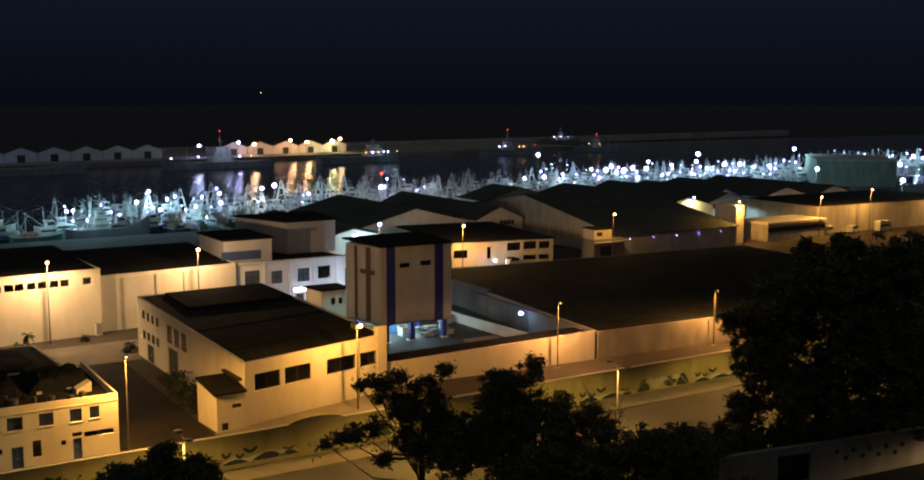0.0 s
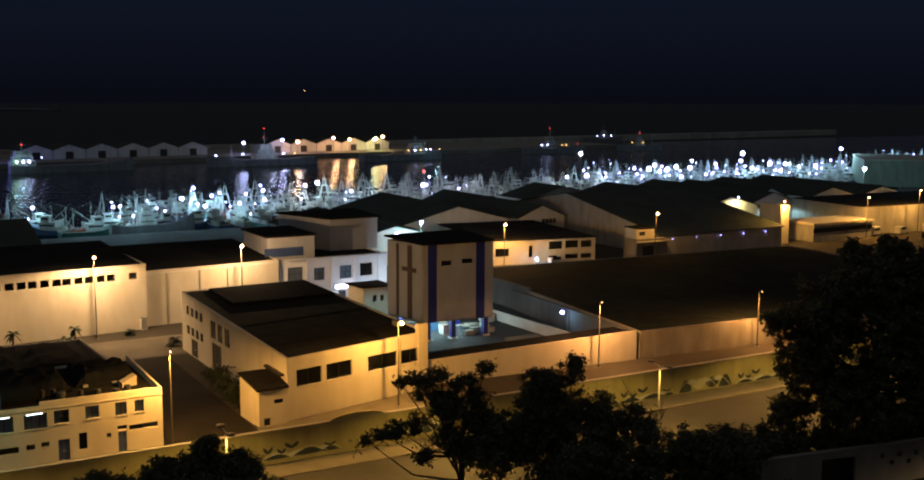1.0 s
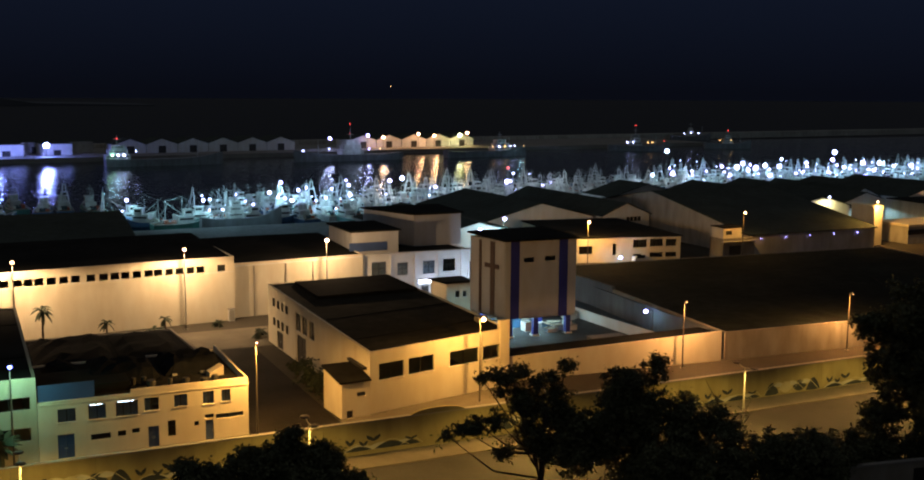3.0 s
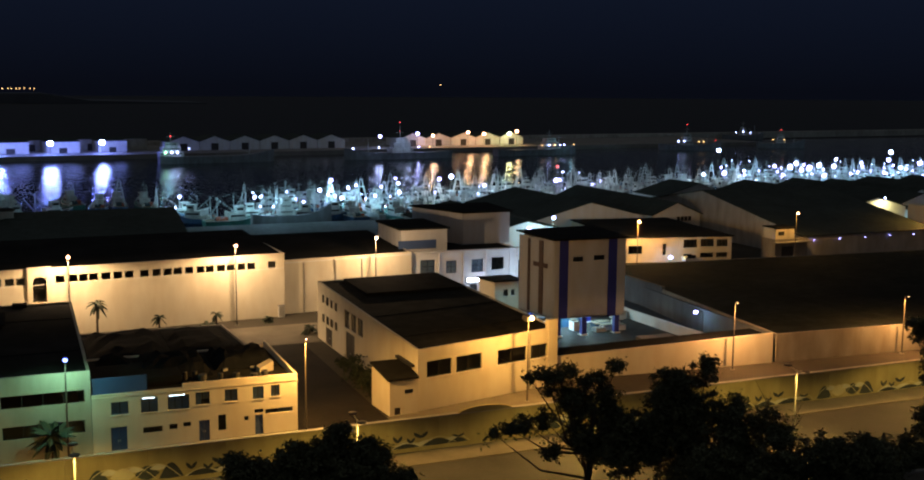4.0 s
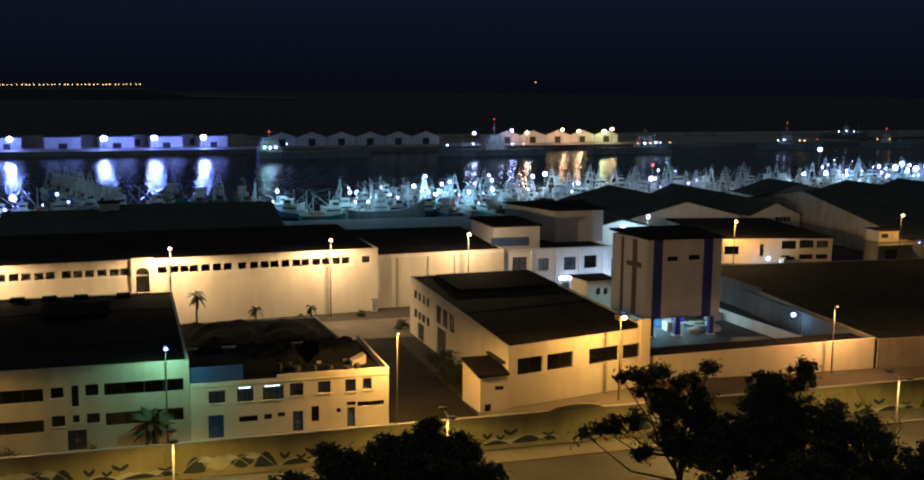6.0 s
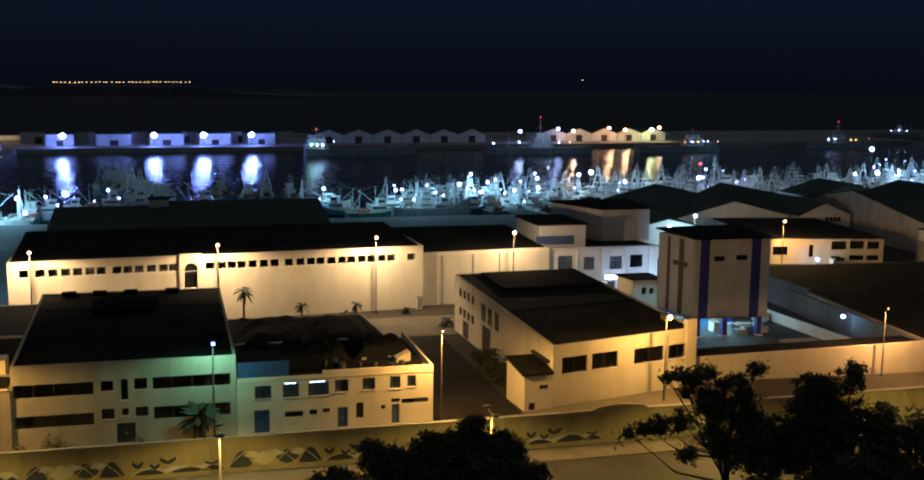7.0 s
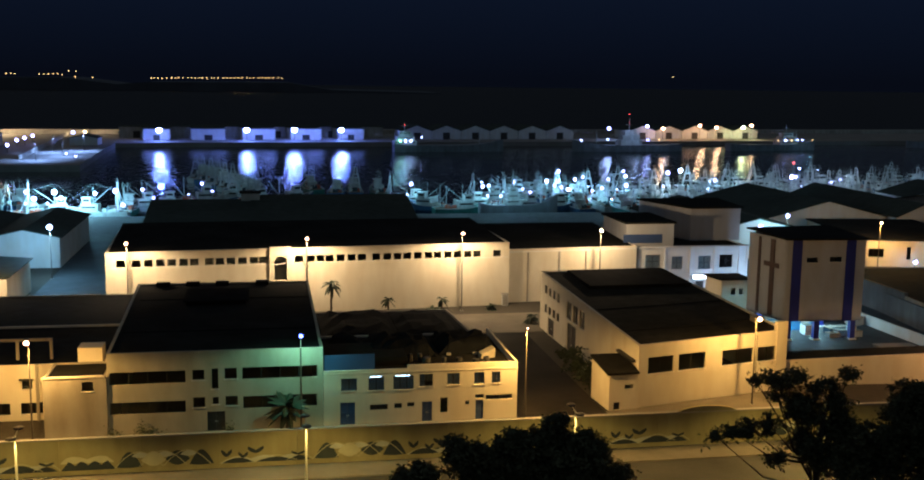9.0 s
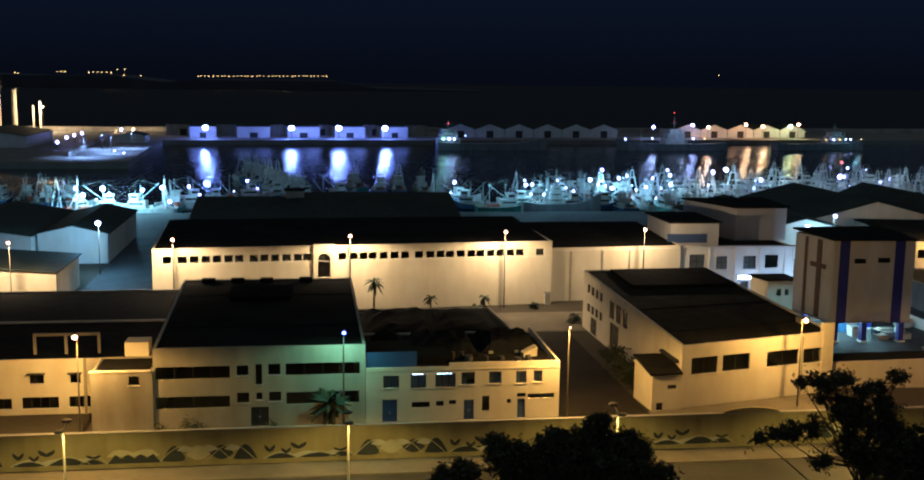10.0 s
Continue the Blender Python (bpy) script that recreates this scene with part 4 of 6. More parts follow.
# ---- second office and sheds on the right ----
o2 = thing("second_office", (136, 210, 0), "low cream office with wide dark windows", "office")
foot = [(122.5, 204), (147.5, 198.5), (152, 232), (127, 236)]
s = Side(foot[0], foot[1])
wins = [(1.4, 4.6, 2.0, 3.8), (14.2, 17.4, 3.2, 5.0), (18.2, 21.3, 3.4, 5.1), (22.0, 24.6, 3.4, 5.0), (18.2, 21.3, 0.9, 2.0), (22.0, 24.6, 0.9, 2.0), (9.3, 10.2, 1.6, 4.2)]
wall(o2, s, 0, 5.6, PLASTER, wins)
closed(o2, foot, 0, 5.6, PLASTER, skip=(0,))
for w in wins:
    window(o2, s, *w, cols=3 if w[1] - w[0] > 2 else 1)
flat_roof(o2, [(122.2, 203.7), (147.8, 198.2), (152.3, 232.3), (126.7, 236.3)], 5.85)
# big dark shed
gable_shed("dark_shed", 166, 205, 197, 276, 5.0, 11.9, "large shed with a broad dark sheet roof", along="x")
gh = thing("loading_house", (160.5, 196.5, 0), "small stepped pale loading house beside the dark shed", "building")
part("wall", boxes((156.4, 194.6, 0, 165.4, 199.5, 4.9)), PLASTER_GREY, gh)
part("upper_wall", boxes((156.8, 195.2, 4.903, 162.0, 199.3, 7.3)), PLASTER, gh)
part("roof", boxes((156.5, 194.9, 7.303, 162.3, 199.5, 7.55)), BITUMEN, gh)
part("canopy", boxes((155.9, 193.2, 4.2, 165.8, 194.597, 4.4)), PALE_POST, gh)
part("door", boxes((158.2, 194.5, 0.03, 161.4, 194.597, 3.2)), DOOR_DARK, gh)
part("window", boxes((157.6, 195.1, 5.7, 159.2, 195.197, 6.6)), DARK_METAL, gh)
bp = thing("shed_annex", (203, 200, 0), "pale tall wall stub beside the shed", "wall")
part("wall", boxes((207.0, 199.5, 0, 210.0, 207, 10)), PLASTER, bp)
sx = [("row_shed", 92, 118, 216, 262, 5.5, 8.6), ("row_shed", 119, 150, 240, 285, 5.5, 9.4), ("row_shed", 150.5, 165, 236, 290, 6.0, 9.0), ("row_shed", 180, 206, 277.5, 293, 6.0, 9.6),
      ("row_shed", 209, 230, 231, 290, 6.2, 9.0), ("row_shed", 230.5, 248, 234, 290, 6.4, 9.2), ("row_shed", 248.5, 261, 250, 290, 6.0, 8.6), ("row_shed", 261.5, 281, 240, 290, 6.4, 9.0), ("row_shed", 281.5, 300, 237, 290, 6.4, 9.0)]
for nm, a, b2, c2, d2, e2, f2 in sx:
    sh = gable_shed(nm, a, b2, c2, d2, e2, f2, "harbour shed with a low pitched dark roof", group="row of harbour sheds", wall_mat=PLASTER_WHITE)
    row = {150.5: (157.8, 4, 1.15, 4.3, 5.4), 230.5: (232.2, 3, 1.1, 4.9, 6.0)}.get(a)
    if row:
        for i in range(row[1]):
            x0 = row[0] + i * row[2]
            win = part("window", boxes((x0, c2 - 0.06, row[3], x0 + row[2] * 0.8, c2 - 0.01, row[4])), DARK_METAL, sh)
            part("sill", boxes((x0 - 0.05, c2 - 0.16, row[3] - 0.1, x0 + row[2] * 0.8 + 0.05, c2 - 0.01, row[3] - 0.01)), CONCRETE, win)
yb = thing("depot", (225, 205, 0), "low depot with a lit flat roof and dark band", "building")
part("wall", boxes((217, 197.5, 0, 239, 208, 4.4)), SHED_WALL, yb)
part("roof", boxes((216.5, 197, 4.403, 239.5, 208.5, 5.0)), PLASTER, yb)
part("band", boxes((216.9, 197.35, 2.4, 239.1, 197.49, 3.6)), DARK_METAL, yb)
rw = thing("right_warehouse", (255, 215, 0), "long plain rendered warehouse with a dark roof", "warehouse")
closed(rw, [(241, 202), (300, 198), (303, 228), (243, 230)], 0, 7.6, SHED_WALL)
flat_roof(rw, [(241, 202), (300, 198), (303, 228), (243, 230)], 7.9)
ch = thing("cold_store", (385, 320, 0), "big plain pale green cold store block", "building")
part("wall", prism(bmesh.new(), [(371, 312), (396, 291), (425, 322), (400, 343)], 0, 11), COLD_WALL, ch)
part("roof", prism(bmesh.new(), [(370.4, 312), (396, 290.4), (425.6, 322), (400, 343.6)], 11.003, 11.5), SHED_WALL, ch)

# ---- sheds on the left ----
gable_shed("pale_shed", -53, -39.7, 219, 255, 6.0, 7.5, "pale shed with a pitched dark roof by the quay", wall_mat=PLASTER_WHITE)
gable_shed("pale_shed", -78, -53.5, 216, 255, 6.0, 8.0, "wide pale shed with a pitched dark roof by the quay", wall_mat=PLASTER_WHITE)
gable_shed("cream_shed", -76, -40.6, 178.5, 196, 5.6, 6.8, "low cream shed with a dark roof", wall_mat=PLASTER)
gable_shed("quay_shed", -3, 34, 238, 292, 4.8, 9.0, "long dark-roofed quay shed", along="x")
gable_shed("quay_shed", -26, -4, 236, 288, 4.6, 8.3, "dark-roofed quay shed by the fleet", along="x")
qh = thing("roof_hut", (-3.5, 262, 6), "small pale hut on the quay shed roof", "hut")
part("wall", boxes((-5.7, 260, 5.0, -1.3, 264, 10.0)), PLASTER_GREY, qh)
part("roof", boxes((-6.0, 259.7, 10.003, -1.0, 264.3, 10.3)), BITUMEN, qh)

# ---- street lamps ----
street_lamp(-20.7, 166.9, 12.6, BULB_SODIUM, 1500, WARM)
street_lamp(6.3, 168.9, 12.7, BULB_SODIUM, 1700, WARM)
street_lamp(31.5, 170.9, 12.9, BULB_SODIUM, 1700, WARM)
street_lamp(55.9, 173.9, 12.7, BULB_SODIUM, 1500, WARM, hood=False)
street_lamp(-46.1, 172.9, 11.4, BULB_SODIUM, 2200, WARM)
street_lamp(56.5, 115.5, 10.6, BULB_SODIUM, 1500, SODIUM, arm=(0, -0.9), hood=False)
street_lamp(28.3, 113.4, 10.7, BULB_SODIUM, 2000, SODIUM, label="tall dim street lamp at the alley mouth", r=0.10)
street_lamp(3.5, 113.3, 10.8, BULB_AZURE, 250, (0.42, 1.0, 0.62), label="tall street lamp glowing bluish green", r=0.26, arm=(0, -1.2))
street_lamp(-24.0, 113.3, 10.8, BULB_SODIUM, 1900, SODIUM, arm=(0, -0.9))
# lamp outside the view, added to light the workshop front
street_lamp(-60, 113.3, 10.8, BULB_SODIUM, 2000, SODIUM)
street_lamp(89.5, 119.1, 9.4, BULB_AMBER, 1500, (1.0, 0.47, 0.14), r=0.12, arm=(0, -0.5), label="tall street lamp glowing dim orange at the yard wall")
street_lamp(118.5, 117.9, 8.6, BULB_AMBER, 1800, (1.0, 0.46, 0.12), r=0.10, arm=(0, -0.6), label="tall street lamp glowing dim orange at the walled lot")
street_lamp(123.2, 198.9, 9.9, BULB_SODIUM, 1900, SODIUM, hood=False)
street_lamp(160.3, 192.6, 11.0, BULB_SODIUM, 420, SODIUM, hood=False)
street_lamp(206.6, 199.0, 11.0, BULB_SODIUM, 1300, SODIUM, arm=(0.6, -0.4))
street_lamp(221, 229.9, 8.9, BULB_WHITE, 500, (1, 0.86, 0.35), label="tall lamp glowing yellowish white by the sheds")
street_lamp(236.3, 196.9, 11.0, BULB_SODIUM, 1400, SODIUM)
street_lamp(257.1, 196.9, 12.1, BULB_SODIUM, 1300, SODIUM)
street_lamp(290, 195, 11.5, BULB_SODIUM, 1200, SODIUM)
street_lamp(109.3, 211.9, 9.8, BULB_COOL, 700, WHITE, label="tall lamp glowing white by the sheds", r=0.5)
street_lamp(96.9, 198.9, 9.5, BULB_COOL, 600, WHITE, label="tall lamp glowing white by the sheds", r=0.5)
street_lamp(98.7, 139.5, 3.5, BULB_COOL, 30, WHITE, label="short white globe lamp on the yard wall", arm=(-1.3, 0), r=0.42)
street_lamp(-39.1, 206.9, 9.8, BULB_WHITE, 1700, (0.42, 0.76, 1.0), label="white flood lamp at the pale shed", r=0.6)
# out-of-view lamp, added so the hillside wall is lit
street_lamp(90, 51, 1.9, BULB_SODIUM, 420, (1.0, 0.70, 0.34), arm=(0, 0.3), base=hill(51), label="low out-of-view lamp added to light the hillside wall")
# unseen lamps below the roof line, assumed there to light the shed gables
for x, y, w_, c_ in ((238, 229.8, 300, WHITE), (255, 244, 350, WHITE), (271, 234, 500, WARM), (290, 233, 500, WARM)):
    street_lamp(x, y, 5.9, BULB_SODIUM if c_ == WARM else BULB_COOL, w_, c_, r=0.2, label="hidden street lamp added to light the harbour shed gables")
street_lamp(131.6, 198.9, 1.6, BULB_COOL, 60, WHITE, arm=(0, -0.2), r=0.5, label="short white globe lamp before the cream office")

# ---- double-headed road lamps on the median ----
def road_lamp(x):
    y, z, h = 99.5, -2.95, 8.3
    t = thing("road_lamp", (x, y, z), "pale double-headed lamp post on the road", "street lamp", "road lamps")
    b = bmesh.new()
    tube(b, (x, y, z), (x, y, z + h), 0.14, 0.09)
    part("post", b, PALE_POST, t)
    part("base_plate", boxes((x - 0.25, y - 0.25, z, x + 0.25, y + 0.25, z + 0.15)), CONCRETE, t)
    for s in (-1, 1):
        a = bmesh.new()
        tube(a, (x, y, z + h - 0.1), (x, y + s * 1.3, z + h + 0.2), 0.05, 0.04)
        arm = part("arm", a, PALE_POST, t)
        hd = bmesh.new()
        ball(hd, (x, y + s * 1.6, z + h + 0.25), 0.5, 10, 0.3)
        part("lamp_head", hd, POST, arm, smooth=True)
        data = bpy.data.lights.new("road_light", "SPOT")
        data.energy, data.color, data.spot_size, data.spot_blend, data.shadow_soft_size = 2300 * ROAD, (1.0, 0.62, 0.13), radians(152), 0.35, 0.15
        lo = new("road_light", data)
        lo.location = (x, y + s * 1.6, z + h - 0.05)


for x in (-74, -48.5, -22.6, 3.5, 30, 57, 84, 110, 137):
    road_lamp(x)

# ---- wall by the hillside ----
nw = thing("hillside_wall", (76, 60, 5), "low pale garden wall with small square openings", "wall")
s = Side((64.92, 63.52), (92, 57.2))
holes = [(5.9, 9.3, 4.6, 7.1)] + [(11.75 + 1.76 * i, 12.2 + 1.76 * i, 6.65, 7.1) for i in range(5)] + [(12.75 + 1.76 * i, 13.2 + 1.76 * i, 6.0, 6.4) for i in range(4)]
wall(nw, s, 3.5, 7.5, PLASTER_GREY, holes, z1b=8.2)
b = bmesh.new()
loft(b, [[s.to(u, d, z) for d, z in ((-0.1, q), (0.4, q), (0.4, q + 0.15), (-0.1, q + 0.15))] for u, q in ((0, 7.503), (s.len, 8.203))])
part("coping", b, CONCRETE, nw)
# dark sheets added behind the openings in place of the shade inside
for h in holes:
    b = bmesh.new()
    deep = 2.0 if h[1] - h[0] > 1 else 0.33
    s.block(b, h[0] - deep, h[1] + deep, deep, deep + 0.07, h[2] - 0.1, h[3] + 0.1)
    part("dark_backing", b, DOOR_DARK, nw)


# ---- trees ----
def leaves(rnd, balls, per, size, dense=9.0):
    vs, fs = [], []
    for cx, cy, cz, r in balls:
        for _ in range(max(3, int(dense * r * r) + 3)):
            d = Vector((rnd.gauss(0, 1), rnd.gauss(0, 1), rnd.gauss(0, 1))).normalized()
            c = Vector((cx, cy, cz)) + d * r * (0.2 + 0.72 * rnd.random()) + Vector((0, 0, -0.1 * r))
            spread = 0.16 + 0.22 * rnd.random()
            for _ in range(per):
                p = c + Vector((rnd.gauss(0, spread), rnd.gauss(0, spread), rnd.gauss(0, spread * 0.7)))
                u = Vector((rnd.gauss(0, 1), rnd.gauss(0, 1), rnd.gauss(0, 0.6))).normalized()
                w = u.cross(Vector((rnd.gauss(0, 1), rnd.gauss(0, 1), rnd.gauss(0, 1)))).normalized()
                L = size * (0.7 + 0.7 * rnd.random())
                k = len(vs)
                vs += [p - u * L, p + w * L * 0.45, p + u * L, p - w * L * 0.45]
                fs.append((k, k + 1, k + 2, k + 3))
    return vs, fs


def tree(seed, base, trunk_top, r, balls, label, per=40, size=0.17, dense=15.0):
    rnd = random.Random(seed)
    t = thing("tree", base, label, "tree")
    b = bmesh.new()
    a, top = Vector(base), Vector(trunk_top)
    last, lr = a, r
    for i in range(1, 5):
        nxt = a.lerp(top, i / 4) + Vector((rnd.uniform(-0.25, 0.25), rnd.uniform(-0.25, 0.25), 0)) * (i < 4)
        nr = r * (1 - 0.14 * i)
        tube(b, last, nxt, lr, nr, 9)
        last, lr = nxt, nr
    part("trunk", b, BARK, t)
    for cx, cy, cz, q in balls:
        c = Vector((cx, cy, cz))
        f = 0.45 + 0.5 * rnd.random()
        st = a.lerp(top, f)
        lb = bmesh.new()
        mid = st.lerp(c, 0.5) + Vector((0, 0, -0.12 * (c - st).length))
        tube(lb, st, mid, r * 0.34, r * 0.2, 7)
        tube(lb, mid, c, r * 0.2, r * 0.07, 7)
        for _ in range(4):
            e = c + Vector((rnd.uniform(-1, 1), rnd.uniform(-1, 1), rnd.uniform(-0.6, 1))) * q * 0.85
            tube(lb, mid.lerp(c, 0.7), e, r * 0.09, r * 0.02, 5)
        part("limb", lb, BARK, t)
    me = bpy.data.meshes.new("crown")
    vs, fs = leaves(rnd, balls, per, size, dense)
    o = Vector(base)
    me.from_pydata([v - o for v in vs], [], fs)
    me.materials.append(LEAF)
    crown = new("crown", me)
    crown.parent = t
    return t


A = [(39.1, 76.6, 14.8, 0.9), (37.7, 76.9, 14.8, 0.5), (40.0, 76.2, 14.9, 0.8), (41.4, 76.8, 14.9, 0.8), (42.6, 76.3, 14.3, 0.8), (45.6, 76.5, 15.0, 0.8), (44.2, 76.7, 14.2, 0.6), (39.4, 76.4, 13.7, 0.5), (41.3, 76.2, 13.1, 1.2),
     (42.4, 76.8, 11.9, 1.8), (44.5, 76.4, 13.0, 0.9), (45.0, 76.6, 11.4, 1.9), (39.0, 76.7, 11.2, 1.0), (37.2, 76.4, 11.0, 1.0), (35.9, 76.6, 10.7, 0.7), (34.4, 76.5, 10.5, 0.5), (39.8, 76.3, 8.5, 0.9), (42.6, 76.7, 9.2, 1.9), (45.5, 76.2, 9.0, 2.5)]
tree(1, (42.8, 76.8, 0.0), (43.6, 76.4, 12.0), 0.35, A, "dark broadleaf tree with an open spreading crown", per=40, size=0.16, dense=17.0)
B2 = [(49.9, 72.5, 12.2, 3.5), (51.3, 71.5, 15.7, 1.2), (49.0, 73.1, 14.2, 2.0), (52.9, 70.3, 11.7, 2.3), (47.0, 74.4, 9.6, 3.5), (51.1, 71.6, 7.6, 4.6)]
tree(2, (49.6, 72.6, 0.8), (50.1, 72.3, 13.0), 0.45, [*B2, (45.2, 74.3, 8.9, 3.0), (47.7, 72.8, 11.2, 2.4), (52.9, 69.1, 9.3, 3.1), (54.8, 67.6, 11.4, 1.9)], "dark dense broadleaf tree with a pointed crown")
C = [(21.9, 77.5, 8.6, 3.6), (19.2, 77.9, 9.1, 2.6), (23.9, 77.0, 8.4, 2.8), (21.6, 77.6, 11.0, 1.4), (18.4, 77.2, 10.3, 1.3), (25.3, 77.8, 9.7, 1.0), (26.4, 77.2, 7.2, 1.6), (14.7, 77.6, 9.2, 1.7),
     (13.8, 77.9, 10.2, 0.8), (15.4, 77.1, 10.0, 0.7), (11.5, 77.8, 8.2, 1.5), (9.9, 77.4, 8.0, 0.9), (16.7, 77.6, 8.4, 1.8), (24.3, 77.3, 10.8, 0.5), (22.1, 77.5, 11.9, 0.5)]
tree(3, (20.2, 77.6, -0.6), (20.8, 77.5, 9.0), 0.4, C, "dark rounded bushy tree beside the road", per=50, size=0.18, dense=20.0)
Bq = [(77.9, 62.7, 22.1, 4.1), (75.0, 66.1, 19.2, 4.2), (79.8, 60.3, 17.6, 5.8), (74.1, 67.1, 14.8, 3.6), (76.9, 64.0, 12.3, 5.0), (81.1, 58.6, 23.5, 3.9), (82.2, 57.0, 13.7, 5.1),
      (73.0, 68.3, 9.7, 2.2), (72.3, 69.1, 17.9, 1.8), (78.4, 62.1, 24.8, 1.7), (76.2, 64.7, 24.4, 1.5)]
tree(4, (77.5, 64.6, 3.0), (78.2, 62.5, 21.0), 0.6, Bq, "tall dark tree with a heavy irregular crown", per=46, size=0.20)
S = [(53.3, 63.6, 10.3, 2.6), (55.2, 61.9, 11.0, 2.1), (57.1, 60.3, 11.2, 2.1), (51.9, 64.7, 8.5, 2.9), (56.1, 61.1, 8.8, 2.9), (49.0, 67.0, 8.4, 2.9)]
tree(5, (54.5, 63.2, 3.4), (55.0, 62.4, 9.6), 0.3, S, "dark spreading shrub tree on the slope")
S = [(57.6, 59.6, 11.2, 1.9), (58.2, 59.2, 9.1, 2.2), (60.2, 57.4, 7.6, 1.8), (62.2, 56.0, 7.2, 1.6)]
tree(6, (58.6, 58.6, 4.6), (58.4, 58.8, 9.2), 0.25, S, "dark dense shrub tree on the slope")

S = [(58.0, 64.2, 9.8, 1.7), (60.4, 63.8, 9.5, 1.7), (62.6, 63.9, 9.0, 1.7), (59.4, 64.0, 7.2, 2.2), (62.8, 64.2, 6.8, 2.0), (64.8, 64.4, 7.8, 1.5)]
tree(7, (61.2, 64.4, 3.2), (60.8, 64.2, 8.6), 0.22, S, "low dark shrub tree on the slope")

# undergrowth behind the hillside wall
rnd = random.Random(44)
thick = [(64 + 2.3 * i + rnd.uniform(-0.7, 0.7), 67.0 - 0.10 * i + rnd.uniform(-1, 1), hill(66) + rnd.uniform(3.2, 5.0), rnd.uniform(1.8, 2.6)) for i in range(14)]
thick += [(65 + 2.4 * i, 66.6 + rnd.uniform(-0.8, 0.8), hill(66) + 1.6, 2.2) for i in range(13)]
th = thing("undergrowth", (78, 66.5, hill(66.5)), "dark dense undergrowth behind the hillside wall", "bushes", kind="stuff")
vs, fs = leaves(rnd, thick, 34, 0.2, 13.0)
me = bpy.data.meshes.new("foliage")
me.from_pydata([v - Vector((78, 66.5, hill(66.5))) for v in vs], [], fs)
me.materials.append(LEAF)
o = new("foliage", me)
o.parent = th
for i in range(0, 13, 2):
    b = bmesh.new()
    x, y, z, r = thick[i]
    tube(b, (x, y, hill(y) - 0.2), (x, y, z), 0.13, 0.05, 6)
    part("stem", b, BARK, th)

# bare sapling between tree and wall
bt = thing("bare_tree", (62.5, 75.5, 0), "thin leafless tree with bare branches", "tree")
b = bmesh.new()
rnd = random.Random(9)
tube(b, (62.5, 75.5, 0), (62.4, 75.4, 7.6), 0.16, 0.08, 6)
part("trunk", b, BARK, bt)
for i in range(9):
    b = bmesh.new()
    z = 4.5 + 0.4 * i
    e = Vector((62.4 + rnd.uniform(-2.4, 2.4), 75.4 + rnd.uniform(-2.4, 2.4), z + 3.0 + rnd.random() * 1.4))
    st = Vector((62.45, 75.45, min(z, 7.5)))
    tube(b, st, e, 0.06, 0.015, 5)
    for _ in range(3):
        f = st.lerp(e, rnd.uniform(0.4, 0.9))
        tube(b, f, f + Vector((rnd.uniform(-0.9, 0.9), rnd.uniform(-0.9, 0.9), rnd.uniform(0.3, 1.1))), 0.025, 0.008, 4)
    part("branch", b, BARK, bt)


def palm(x, y, h, r, seed, label="small palm with drooping fronds", z=0.0, droop=0.75, fronds=22):
    rnd = random.Random(seed)
    t = thing("palm", (x, y, z), label, "palm", "palms")
    b = bmesh.new()
    for i in range(6):
        z0, z1 = z + h * i / 6, z + h * (i + 1) / 6
        tube(b, (x, y, z0), (x, y, z1), 0.20 - 0.01 * i, 0.16 - 0.01 * i, 8)
    part("trunk", b, BARK, t)
    for i in range(fronds):
        az, up = rnd.uniform(0, 6.283), rnd.uniform(-0.5, 1.3)
        f, prev, n = bmesh.new(), None, 7
        d, side = Vector((math.cos(az), math.sin(az), 0)), Vector((-math.sin(az), math.cos(az), 0))
        for j in range(n + 1):
            s_ = j / n
            p = Vector((x, y, z + h)) + d * r * s_ * math.cos(up * 0.7) + Vector((0, 0, r * (math.sin(up) * s_ - droop * s_ * s_)))
            w = 0.03 + 0.30 * r / 2.2 * math.sin(math.pi * min(1, 0.12 + 0.88 * s_)) ** 0.7
            cur = (f.verts.new(p - side * w - Vector((0, 0, w * 0.6))), f.verts.new(p), f.verts.new(p + side * w - Vector((0, 0, w * 0.6))))
            if prev:
                f.faces.new((prev[0], cur[0], cur[1], prev[1]))
                f.faces.new((prev[1], cur[1], cur[2], prev[2]))
            prev = cur
        part("frond", f, DARK_LEAF, t)
    return t


palm(9.9, 166.0, 5.9, 1.7, 1)
palm(19.0, 167.5, 2.9, 1.3, 2)
palm(28.0, 169.4, 2.4, 1.2, 3)
palm(26.2, 168.6, 0.8, 2.2, 4, "low bushy palm at the warehouse wall")
palm(36.5, 171.0, 0.7, 1.2, 5, "low bushy palm at the warehouse wall")
palm(2.0, 113.2, 2.9, 2.5, 6, "young palm in front of the factory", droop=0.4, fronds=34)
palm(-27.5, 165.0, 1.2, 2.4, 7, "low bushy palm at the street corner")
palm(-37.0, 172.0, 1.6, 2.6, 8, "low bushy palm beside the shed")
palm(40.8, 160.5, 1.0, 1.6, 10, "low bushy palm beside the warehouse")
